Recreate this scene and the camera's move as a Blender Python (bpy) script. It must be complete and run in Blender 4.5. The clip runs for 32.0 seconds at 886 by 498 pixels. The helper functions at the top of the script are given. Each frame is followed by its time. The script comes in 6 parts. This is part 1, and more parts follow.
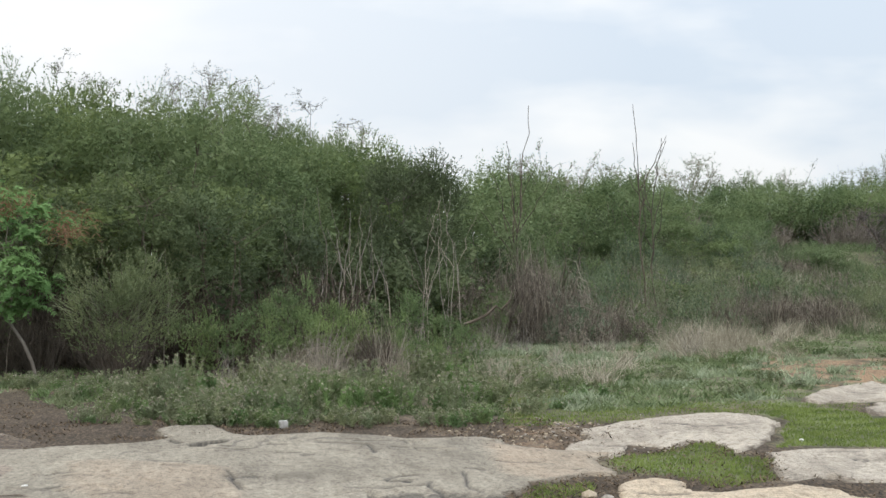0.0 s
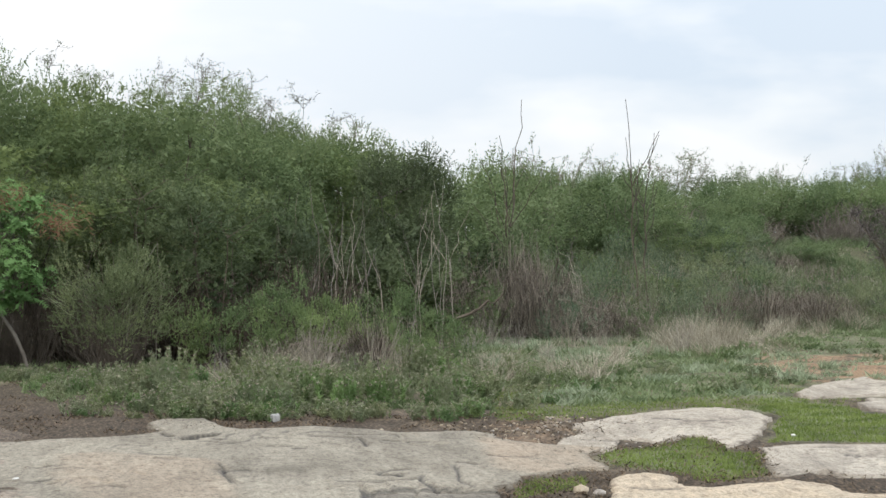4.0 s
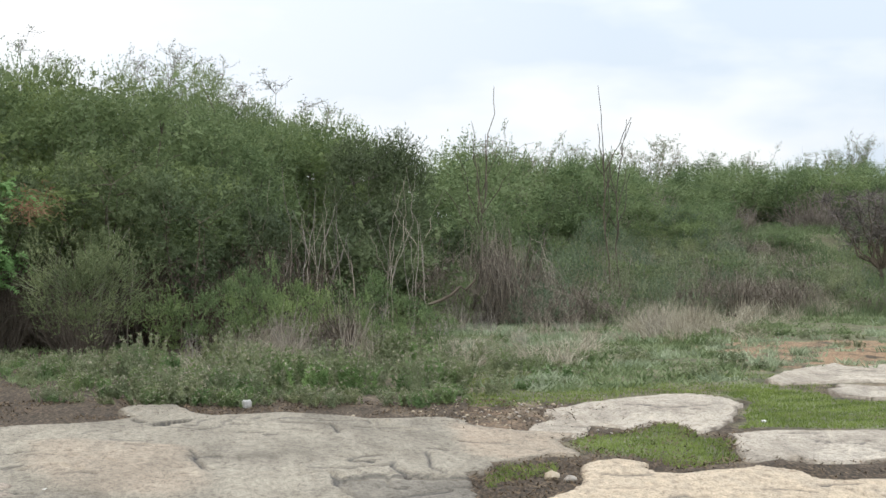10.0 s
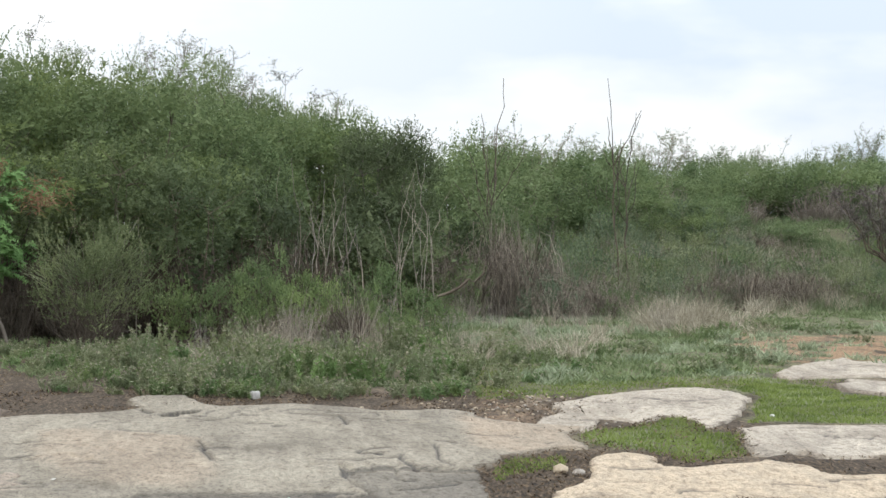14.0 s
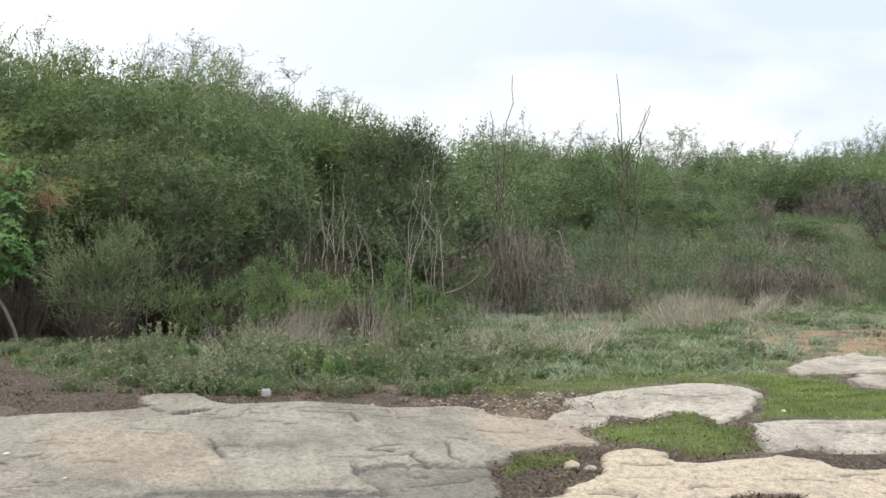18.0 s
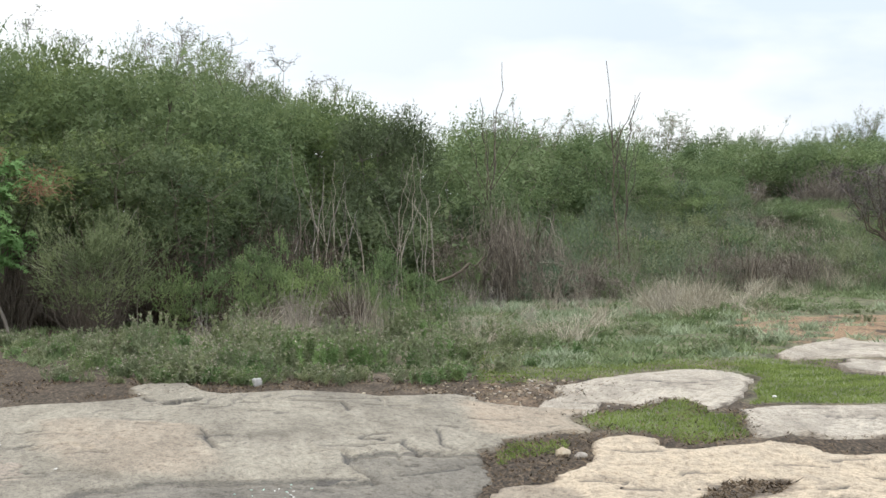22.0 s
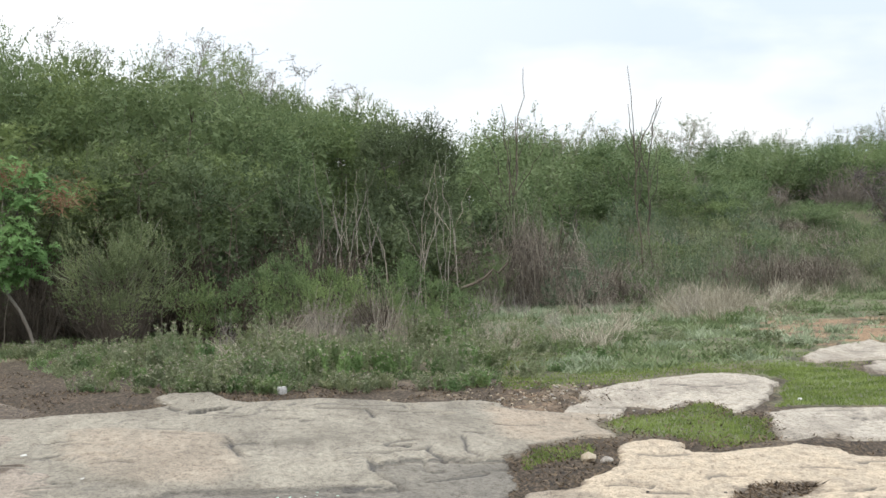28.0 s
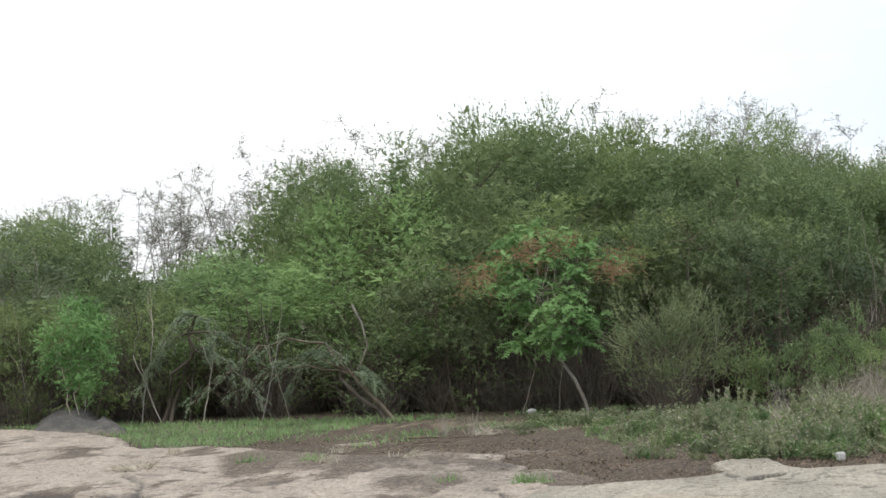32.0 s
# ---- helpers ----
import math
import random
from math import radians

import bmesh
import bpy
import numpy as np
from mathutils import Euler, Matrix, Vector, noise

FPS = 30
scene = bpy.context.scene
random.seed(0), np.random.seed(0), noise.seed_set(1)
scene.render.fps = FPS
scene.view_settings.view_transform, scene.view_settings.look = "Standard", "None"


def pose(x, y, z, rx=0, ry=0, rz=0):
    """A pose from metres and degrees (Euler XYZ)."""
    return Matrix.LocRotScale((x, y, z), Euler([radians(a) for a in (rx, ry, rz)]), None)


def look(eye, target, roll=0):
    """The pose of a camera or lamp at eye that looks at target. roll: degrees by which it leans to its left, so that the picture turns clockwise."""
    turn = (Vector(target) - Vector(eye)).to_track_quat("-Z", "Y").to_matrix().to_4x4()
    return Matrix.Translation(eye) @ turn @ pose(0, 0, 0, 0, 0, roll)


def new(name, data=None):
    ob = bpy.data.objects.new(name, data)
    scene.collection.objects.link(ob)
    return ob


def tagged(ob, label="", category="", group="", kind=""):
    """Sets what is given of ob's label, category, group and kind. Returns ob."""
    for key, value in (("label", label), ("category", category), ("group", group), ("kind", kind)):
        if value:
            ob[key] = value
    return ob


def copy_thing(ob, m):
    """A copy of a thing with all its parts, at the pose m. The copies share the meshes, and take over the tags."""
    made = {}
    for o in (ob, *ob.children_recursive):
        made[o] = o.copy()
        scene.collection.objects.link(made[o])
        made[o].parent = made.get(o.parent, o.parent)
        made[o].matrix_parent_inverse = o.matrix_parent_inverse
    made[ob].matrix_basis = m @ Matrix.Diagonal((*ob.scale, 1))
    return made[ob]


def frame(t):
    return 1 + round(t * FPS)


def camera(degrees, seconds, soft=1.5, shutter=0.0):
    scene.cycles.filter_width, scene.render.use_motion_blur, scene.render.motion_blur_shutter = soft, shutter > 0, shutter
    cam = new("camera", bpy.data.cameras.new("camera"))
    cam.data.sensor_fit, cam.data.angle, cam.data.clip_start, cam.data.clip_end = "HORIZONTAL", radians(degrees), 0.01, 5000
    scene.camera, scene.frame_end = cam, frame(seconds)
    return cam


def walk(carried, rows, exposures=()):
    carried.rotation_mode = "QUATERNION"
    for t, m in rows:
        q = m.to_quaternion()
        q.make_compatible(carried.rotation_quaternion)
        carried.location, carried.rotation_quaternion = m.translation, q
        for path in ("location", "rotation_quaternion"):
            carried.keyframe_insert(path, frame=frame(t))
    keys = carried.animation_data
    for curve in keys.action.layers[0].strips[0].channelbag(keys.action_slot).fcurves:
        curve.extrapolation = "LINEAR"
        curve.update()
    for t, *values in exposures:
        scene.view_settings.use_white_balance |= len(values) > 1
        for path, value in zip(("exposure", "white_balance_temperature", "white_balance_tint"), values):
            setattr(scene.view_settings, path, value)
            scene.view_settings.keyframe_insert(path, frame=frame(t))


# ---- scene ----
cam = camera(24.57, 32.0, soft=1.5, shutter=0.08)
rows = [
    (0, pose(0, -0, 1.6, 90.35, 0.144, 0.001)),
    (0.5, pose(-0.001, -0.011, 1.602, 90.249, 0.051, -0.18)),
    (1, pose(-0.004, 0.004, 1.6, 90.123, 0.396, -0.254)),
    (1.5, pose(-0.004, 0.006, 1.597, 90.131, 0.016, -0.321)),
    (2, pose(-0.002, 0.001, 1.598, 90.188, -0.022, -0.326)),
    (2.5, pose(-0.003, -0.003, 1.595, 90.247, 0.169, -0.358)),
    (4.5, pose(-0.002, 0.012, 1.6, 90.146, -0.185, -0.19)),
    (5, pose(-0.003, 0.009, 1.599, 90.087, -0.357, -0.287)),
    (5.5, pose(-0.002, 0.008, 1.598, 89.989, -0.257, -0.477)),
    (6, pose(-0.002, 0.002, 1.598, 89.967, -0.432, -0.732)),
    (6.5, pose(-0.002, 0.01, 1.602, 89.911, -0.27, -0.753)),
    (7, pose(-0.005, -0.001, 1.597, 89.912, -0.341, -0.718)),
    (7.5, pose(-0.006, 0.004, 1.6, 89.804, -0.246, -0.646)),
    (8, pose(-0.007, 0.009, 1.601, 89.651, -0.172, -0.712)),
    (8.5, pose(-0.004, 0.003, 1.602, 89.67, -0.416, -0.794)),
    (9, pose(0.001, 0.007, 1.602, 89.764, -0.06, -0.874)),
    (9.5, pose(0.004, 0.006, 1.604, 89.802, -0.001, -0.939)),
    (10, pose(0.007, 0.008, 1.602, 89.79, -0.113, -0.982)),
    (10.5, pose(0.003, 0.012, 1.603, 89.758, -0.021, -1.073)),
    (11, pose(-0.001, 0.013, 1.6, 89.759, -0.138, -1.076)),
    (11.5, pose(-0.003, 0.013, 1.602, 89.677, -0.381, -1.057)),
    (12, pose(-0, 0.02, 1.604, 89.644, -0.028, -1.098)),
    (12.5, pose(0.001, 0.008, 1.605, 89.567, 0.361, -1.078)),
    (13, pose(0.003, 0.009, 1.609, 89.467, -0.127, -1.014)),
    (13.5, pose(0.004, 0.015, 1.606, 89.543, -0.144, -0.828)),
    (14, pose(-0.004, 0.015, 1.605, 89.565, -0.466, -0.748)),
    (14.5, pose(-0.009, 0.018, 1.606, 89.505, -0.427, -0.732)),
    (16.5, pose(-0.002, 0.026, 1.605, 89.45, -0.358, -0.749)),
    (17, pose(-0.003, 0.041, 1.607, 89.337, -0.471, -0.7)),
    (17.5, pose(-0.008, 0.034, 1.605, 89.341, -0.302, -0.56)),
    (18, pose(-0.009, 0.018, 1.604, 89.479, -0.168, -0.487)),
    (18.5, pose(-0.008, 0.015, 1.603, 89.618, 0.197, -0.533)),
    (19, pose(-0.008, 0.011, 1.607, 89.554, 0.159, -0.501)),
    (19.5, pose(-0.006, 0.02, 1.605, 89.462, -0.092, -0.433)),
    (20, pose(-0.005, 0.021, 1.606, 89.442, -0.357, -0.573)),
    (20.5, pose(-0.004, 0.025, 1.605, 89.459, -0.314, -0.669)),
    (21, pose(-0.002, 0.03, 1.605, 89.378, 0.085, -0.728)),
    (21.5, pose(0.001, 0.039, 1.607, 89.26, 0.169, -0.738)),
    (22, pose(0.004, 0.03, 1.608, 89.126, 0.235, -0.732)),
    (22.5, pose(0.005, 0.029, 1.604, 89.125, -0.122, -0.776)),
    (23, pose(0.003, 0.017, 1.604, 89.155, 0.223, -0.778)),
    (23.5, pose(0.004, 0.007, 1.606, 89.139, 0.169, -0.73)),
    (24, pose(0.002, 0.013, 1.608, 89.124, 0.175, -0.737)),
    (24.5, pose(0.001, -0.001, 1.602, 89.175, -0.38, -0.661)),
    (25, pose(0.003, 0.011, 1.609, 89.343, -0.348, -0.547)),
    (25.5, pose(0.003, 0.02, 1.605, 89.424, -0.36, -0.521)),
    (27.5, pose(0.005, 0.012, 1.604, 89.366, 0.481, -0.785)),
    (28, pose(0.003, 0.021, 1.6, 89.34, 0.919, -0.093)),
    (28.5, pose(0.006, 0.028, 1.596, 89.375, 0.495, 1.969)),
    (29, pose(0.007, 0.009, 1.599, 89.254, 0.697, 3.538)),
    (29.5, pose(-0.024, 0.07, 1.588, 89.18, -0.19, 4.861)),
    (30, pose(-0.085, 0.013, 1.61, 89.05, -0.727, 7.332)),
    (30.5, pose(-0.112, -0.04, 1.605, 89.115, -0.161, 10.104)),
    (31, pose(-0.084, -0.008, 1.639, 89.934, 0.811, 12.132)),
    (31.5, pose(-0.063, 0.018, 1.627, 90.87, 0.928, 13.25)),
    (32, pose(-0.067, 0.027, 1.613, 91.597, 2.398, 15.164)),
]
walk(cam, rows, [(0.0, -0.2), (2.5, -0.17), (9.0, -0.08), (16.0, -0.04), (23.0, 0.0), (28.0, 0.0), (30.0, 0.12), (31.0, 0.4), (32.0, -0.03)])

# ---- world, sun ----
world = bpy.data.worlds.new("overcast_sky")
scene.world = world
world.use_nodes = True
wn, wl = world.node_tree.nodes, world.node_tree.links
wn.clear()
w_out = wn.new("ShaderNodeOutputWorld")
w_bg = wn.new("ShaderNodeBackground")
w_sky = wn.new("ShaderNodeTexSky")
w_sky.sky_type, w_sky.sun_disc = "NISHITA", False
w_sky.sun_elevation, w_sky.sun_rotation = radians(58), radians(-150)
w_co = wn.new("ShaderNodeTexCoord")
w_map = wn.new("ShaderNodeMapping")
w_map.inputs["Scale"].default_value = (3.0, 3.0, 8.0)
w_noise = wn.new("ShaderNodeTexNoise")
w_noise.inputs["Scale"].default_value = 1.7
w_noise.inputs["Detail"].default_value = 5.0
w_noise.inputs["Roughness"].default_value = 0.5
w_ramp = wn.new("ShaderNodeValToRGB")
w_ramp.color_ramp.elements[0].position, w_ramp.color_ramp.elements[0].color = 0.45, (0.715, 0.805, 0.915, 1)
w_ramp.color_ramp.elements[1].position, w_ramp.color_ramp.elements[1].color = 0.62, (1.0, 1.02, 1.04, 1)
w_dim = wn.new("ShaderNodeVectorMath")
w_dim.operation = "SCALE"
w_dim.inputs["Scale"].default_value = 0.1
w_mix = wn.new("ShaderNodeMix")
w_mix.data_type = "RGBA"
w_mix.inputs["Factor"].default_value = 0.9
wl.new(w_co.outputs["Generated"], w_map.inputs["Vector"])
wl.new(w_map.outputs["Vector"], w_noise.inputs["Vector"])
wl.new(w_noise.outputs["Fac"], w_ramp.inputs["Fac"])
wl.new(w_sky.outputs["Color"], w_dim.inputs[0])
wl.new(w_dim.outputs["Vector"], w_mix.inputs["A"])
wl.new(w_ramp.outputs["Color"], w_mix.inputs["B"])
w_sep = wn.new("ShaderNodeSeparateXYZ")
w_up = wn.new("ShaderNodeMapRange")
w_up.inputs["From Min"].default_value, w_up.inputs["From Max"].default_value = 0.0, 1.0
w_up.inputs["To Min"].default_value, w_up.inputs["To Max"].default_value = 1.10, 2.0
wl.new(w_co.outputs["Generated"], w_sep.inputs["Vector"])
wl.new(w_sep.outputs["Z"], w_up.inputs["Value"])
w_side = wn.new("ShaderNodeMapRange")
w_side.inputs["From Min"].default_value, w_side.inputs["From Max"].default_value = -0.30, 0.10
w_side.inputs["To Min"].default_value, w_side.inputs["To Max"].default_value = 0.9, 0.0
w_thin = wn.new("ShaderNodeMix")
w_thin.data_type = "RGBA"
w_thin.inputs["B"].default_value = (1.02, 1.03, 1.04, 1)
wl.new(w_sep.outputs["X"], w_side.inputs["Value"])
wl.new(w_side.outputs["Result"], w_thin.inputs["Factor"])
wl.new(w_mix.outputs["Result"], w_thin.inputs["A"])
wl.new(w_thin.outputs["Result"], w_bg.inputs["Color"])
wl.new(w_up.outputs["Result"], w_bg.inputs["Strength"])
wl.new(w_bg.outputs["Background"], w_out.inputs["Surface"])

sun_data = bpy.data.lights.new("sun", "SUN")
sun_data.energy, sun_data.angle, sun_data.color = 0.95, radians(30), (1.0, 0.97, 0.92)
sun = new("sun", sun_data)
sun.matrix_world = look((10, -17, 30), (0, 0, 0))

# ---- materials ----


def material(name):
    m = bpy.data.materials.new(name)
    m.use_nodes = True
    m.node_tree.nodes.clear()
    return m, m.node_tree.nodes, m.node_tree.links


def noise_node(nodes, links, co, scale, detail=4.0, rough=0.55):
    n = nodes.new("ShaderNodeTexNoise")
    n.inputs["Scale"].default_value, n.inputs["Detail"].default_value, n.inputs["Roughness"].default_value = scale, detail, rough
    links.new(co, n.inputs["Vector"])
    return n.outputs["Fac"]


def ramp(nodes, links, fac, stops):
    r = nodes.new("ShaderNodeValToRGB")
    el = r.color_ramp.elements
    while len(el) < len(stops):
        el.new(0.5)
    for e, (p, c) in zip(el, stops):
        e.position, e.color = p, (*c, 1)
    links.new(fac, r.inputs["Fac"])
    return r.outputs["Color"]


def mix(nodes, links, fac, a, b, blend="MIX"):
    n = nodes.new("ShaderNodeMix")
    n.data_type, n.blend_type = "RGBA", blend
    for socket, v in (("Factor", fac), ("A", a), ("B", b)):
        if isinstance(v, (int, float)):
            n.inputs[socket].default_value = v
        elif isinstance(v, tuple):
            n.inputs[socket].default_value = (*v, 1)
        else:
            links.new(v, n.inputs[socket])
    return n.outputs["Result"]


def attribute(nodes, name):
    n = nodes.new("ShaderNodeAttribute")
    n.attribute_name = name
    return n.outputs["Fac"]


def math_node(nodes, links, op, a, b):
    n = nodes.new("ShaderNodeMath")
    n.operation, n.use_clamp = op, True
    for i, v in enumerate((a, b)):
        if isinstance(v, (int, float)):
            n.inputs[i].default_value = v
        else:
            links.new(v, n.inputs[i])
    return n.outputs["Value"]


def finish(m, nodes, links, color, rough=0.9, height=None, bump=0.3, distance=0.02, through_light=0.0):
    out = nodes.new("ShaderNodeOutputMaterial")
    p = nodes.new("ShaderNodeBsdfPrincipled")
    p.inputs["Roughness"].default_value = rough
    p.inputs["Specular IOR Level"].default_value = 0.3
    links.new(color, p.inputs["Base Color"])
    if height is not None:
        b = nodes.new("ShaderNodeBump")
        b.inputs["Strength"].default_value, b.inputs["Distance"].default_value = bump, distance
        links.new(height, b.inputs["Height"])
        links.new(b.outputs["Normal"], p.inputs["Normal"])
    if through_light:
        t = nodes.new("ShaderNodeBsdfTranslucent")
        links.new(color, t.inputs["Color"])
        s = nodes.new("ShaderNodeMixShader")
        s.inputs["Fac"].default_value = through_light
        links.new(p.outputs["BSDF"], s.inputs[1])
        links.new(t.outputs["BSDF"], s.inputs[2])
        links.new(s.outputs["Shader"], out.inputs["Surface"])
    else:
        links.new(p.outputs["BSDF"], out.inputs["Surface"])
    return m


def leaf_material(name, dark, mid, light, spot=None, rough=0.75, clump=1.3):
    m, nodes, links = material(name)
    geo = nodes.new("ShaderNodeNewGeometry")
    info = nodes.new("ShaderNodeObjectInfo")
    co = nodes.new("ShaderNodeTexCoord").outputs["Object"]
    c = ramp(nodes, links, geo.outputs["Random Per Island"], [(0.0, tuple(0.2 * a + 0.8 * b for a, b in zip(dark, mid))), (0.5, mid), (1.0, tuple(0.2 * a + 0.8 * b for a, b in zip(light, mid)))])
    big = noise_node(nodes, links, co, clump, 2.0)
    c = mix(nodes, links, ramp(nodes, links, big, [(0.48, (0, 0, 0)), (0.66, (0.85, 0.85, 0.85))]), c, light)
    c = mix(nodes, links, ramp(nodes, links, big, [(0.34, (0.85, 0.85, 0.85)), (0.50, (0, 0, 0))]), c, dark)
    tint = ramp(nodes, links, info.outputs["Random"], [(0.0, (0.87, 0.91, 0.90)), (0.5, (1, 1, 1)), (1.0, (1.06, 1.06, 0.94))])
    c = mix(nodes, links, 1.0, c, tint, "MULTIPLY")
    if spot:
        f = noise_node(nodes, links, co, 3.1, 3.0)
        c = mix(nodes, links, ramp(nodes, links, f, [(0.60, (0, 0, 0)), (0.68, (1, 1, 1))]), c, spot)
    return finish(m, nodes, links, c, rough, through_light=0.34)


def bark_material(name, a, b, scale=9.0):
    m, nodes, links = material(name)
    co = nodes.new("ShaderNodeTexCoord").outputs["Object"]
    mp = nodes.new("ShaderNodeMapping")
    mp.inputs["Scale"].default_value = (1, 1, 0.25)
    links.new(co, mp.inputs["Vector"])
    f = noise_node(nodes, links, mp.outputs["Vector"], scale, 5.0)
    info = nodes.new("ShaderNodeObjectInfo")
    c = ramp(nodes, links, f, [(0.3, a), (0.7, b)])
    c = mix(nodes, links, 1.0, c, ramp(nodes, links, info.outputs["Random"], [(0, (0.75, 0.75, 0.78)), (1, (1.15, 1.1, 1.0))]), "MULTIPLY")
    return finish(m, nodes, links, c, 0.95, f, 0.5, 0.02)


def rock_material(name, grey_a, grey_b, cream, stain, wear=0.5, lay=0.0):
    m, nodes, links = material(name)
    co = nodes.new("ShaderNodeTexCoord").outputs["Object"]

    course = nodes.new("ShaderNodeMapping")
    course.inputs["Rotation"].default_value = (0, 0, lay)
    links.new(co, course.inputs["Vector"])

    def stretched(sx, sy, turn=0.0):
        n = nodes.new("ShaderNodeMapping")
        n.inputs["Scale"].default_value = (sx, sy, 5.0)
        n.inputs["Rotation"].default_value = (0, 0, turn)
        links.new(course.outputs["Vector"], n.inputs["Vector"])
        return n.outputs["Vector"]

    long = stretched(1.0, 0.4)
    big = noise_node(nodes, links, long, 1.1, 6.0, 0.62)
    patch = noise_node(nodes, links, stretched(1.0, 0.30, 0.12), 3.2, 8.0, 0.70)
    streak = noise_node(nodes, links, stretched(1.0, 0.2, -0.15), 5.0, 9.0, 0.74)
    pocket = noise_node(nodes, links, stretched(1.0, 0.22, -0.06), 2.2, 8.0, 0.62)
    grain = noise_node(nodes, links, stretched(1.0, 0.36), 30.0, 4.0, 0.72)
    seam = noise_node(nodes, links, stretched(0.55, 0.16, 0.05), 2.1, 4.0, 0.55)
    mark = noise_node(nodes, links, stretched(1.0, 0.34, 0.08), 15.0, 6.0, 0.72)
    speck = noise_node(nodes, links, stretched(1.0, 0.36), 105.0, 2.0, 0.7)
    c = ramp(nodes, links, big, [(0.36, grey_a), (0.60, grey_b)])
    fold = noise_node(nodes, links, stretched(1.0, 0.16, 0.22), 1.7, 7.0, 0.62)
    c = mix(nodes, links, 1.0, c, ramp(nodes, links, fold, [(0.36, (0.74, 0.73, 0.72)), (0.47, (0.98, 0.98, 0.98)), (0.62, (1.08, 1.08, 1.07))]), "MULTIPLY")
    c = mix(nodes, links, ramp(nodes, links, patch, [(0.50, (0, 0, 0)), (0.62, (0.36, 0.36, 0.36))]), c, tuple(min(0.62, v * 1.18) for v in grey_b))
    warm = math_node(nodes, links, "MULTIPLY", attribute(nodes, "cream"), ramp(nodes, links, patch, [(0.30, (0.4, 0.4, 0.4)), (0.55, (1, 1, 1))]))
    c = mix(nodes, links, warm, c, cream)
    c = mix(nodes, links, ramp(nodes, links, streak, [(0.56 - 0.06 * wear, (0, 0, 0)), (0.62, (0.56 * wear,) * 3), (0.74, (min(1.0, 1.2 * wear),) * 3)]), c, stain)
    dirt = math_node(nodes, links, "MULTIPLY", attribute(nodes, "dirt"), ramp(nodes, links, pocket, [(0.36, (0.35, 0.35, 0.35)), (0.50, (1, 1, 1))]))
    c = mix(nodes, links, dirt, c, ramp(nodes, links, grain, [(0.3, (0.055, 0.041, 0.03)), (0.7, (0.165, 0.128, 0.096))]))
    # Wet and grey stone, plus shade painted into cracks, rims and fissures.
    wet_and_shade = math_node(nodes, links, "MULTIPLY", attribute(nodes, "dark"), ramp(nodes, links, patch, [(0.3, (0.7, 0.7, 0.7)), (0.55, (1, 1, 1))]))
    c = mix(nodes, links, wet_and_shade, c, (0.062, 0.058, 0.056))
    c = mix(nodes, links, 1.0, c, ramp(nodes, links, grain, [(0.32, (0.60, 0.59, 0.58)), (0.46, (0.98, 0.98, 0.98)), (0.66, (1.2, 1.2, 1.19))]), "MULTIPLY")
    c = mix(nodes, links, 1.0, c, ramp(nodes, links, speck, [(0.34, (0.50, 0.49, 0.48)), (0.44, (1.0, 1.0, 1.0)), (0.60, (1.12, 1.12, 1.12))]), "MULTIPLY")
    c = mix(nodes, links, 1.0, c, ramp(nodes, links, mark, [(0.33, (0.56, 0.52, 0.48)), (0.41, (0.92, 0.91, 0.90)), (0.5, (1.0, 1.0, 1.0)), (0.62, (1.14, 1.14, 1.13))]), "MULTIPLY")
    line = ramp(nodes, links, seam, [(0.492, (1, 1, 1)), (0.498, (0.5, 0.48, 0.45)), (0.502, (0.5, 0.48, 0.45)), (0.508, (1, 1, 1))])
    c = mix(nodes, links, ramp(nodes, links, big, [(0.50, (0, 0, 0)), (0.60, (0.7, 0.7, 0.7))]), c, mix(nodes, links, 1.0, c, line, "MULTIPLY"))
    return finish(m, nodes, links, c, 0.92, mark, 0.25, 0.006)


def soil_material(name):
    m, nodes, links = material(name)
    low = nodes.new("ShaderNodeMapping")
    low.inputs["Scale"].default_value = (1.0, 0.22, 1.0)
    links.new(nodes.new("ShaderNodeTexCoord").outputs["Object"], low.inputs["Vector"])
    co = low.outputs["Vector"]
    big = noise_node(nodes, links, co, 0.9, 5.0, 0.6)
    mid = noise_node(nodes, links, co, 3.0, 7.0, 0.7)
    fine = noise_node(nodes, links, co, 45.0, 4.0, 0.7)
    c = ramp(nodes, links, mid, [(0.36, (0.038, 0.029, 0.020)), (0.48, (0.094, 0.071, 0.049)), (0.62, (0.22, 0.172, 0.124))])
    c = mix(nodes, links, math_node(nodes, links, "MULTIPLY", attribute(nodes, "red"), ramp(nodes, links, mid, [(0.40, (0.1, 0.1, 0.1)), (0.50, (1, 1, 1))])), c, (0.31, 0.198, 0.12))
    g = math_node(nodes, links, "MULTIPLY", attribute(nodes, "green"), ramp(nodes, links, mid, [(0.32, (0.35, 0.35, 0.35)), (0.55, (1, 1, 1))]))
    c = mix(nodes, links, g, c, ramp(nodes, links, big, [(0.3, (0.115, 0.135, 0.062)), (0.7, (0.19, 0.21, 0.115))]))
    c = mix(nodes, links, attribute(nodes, "litter"), c, ramp(nodes, links, fine, [(0.35, (0.030, 0.022, 0.014)), (0.55, (0.074, 0.054, 0.036)), (0.75, (0.155, 0.118, 0.079))]))
    c = mix(nodes, links, 1.0, c, ramp(nodes, links, fine, [(0.36, (0.45, 0.43, 0.42)), (0.5, (1.0, 1.0, 1.0)), (0.64, (1.45, 1.42, 1.38))]), "MULTIPLY")
    return finish(m, nodes, links, c, 0.97, fine, 0.5, 0.015)


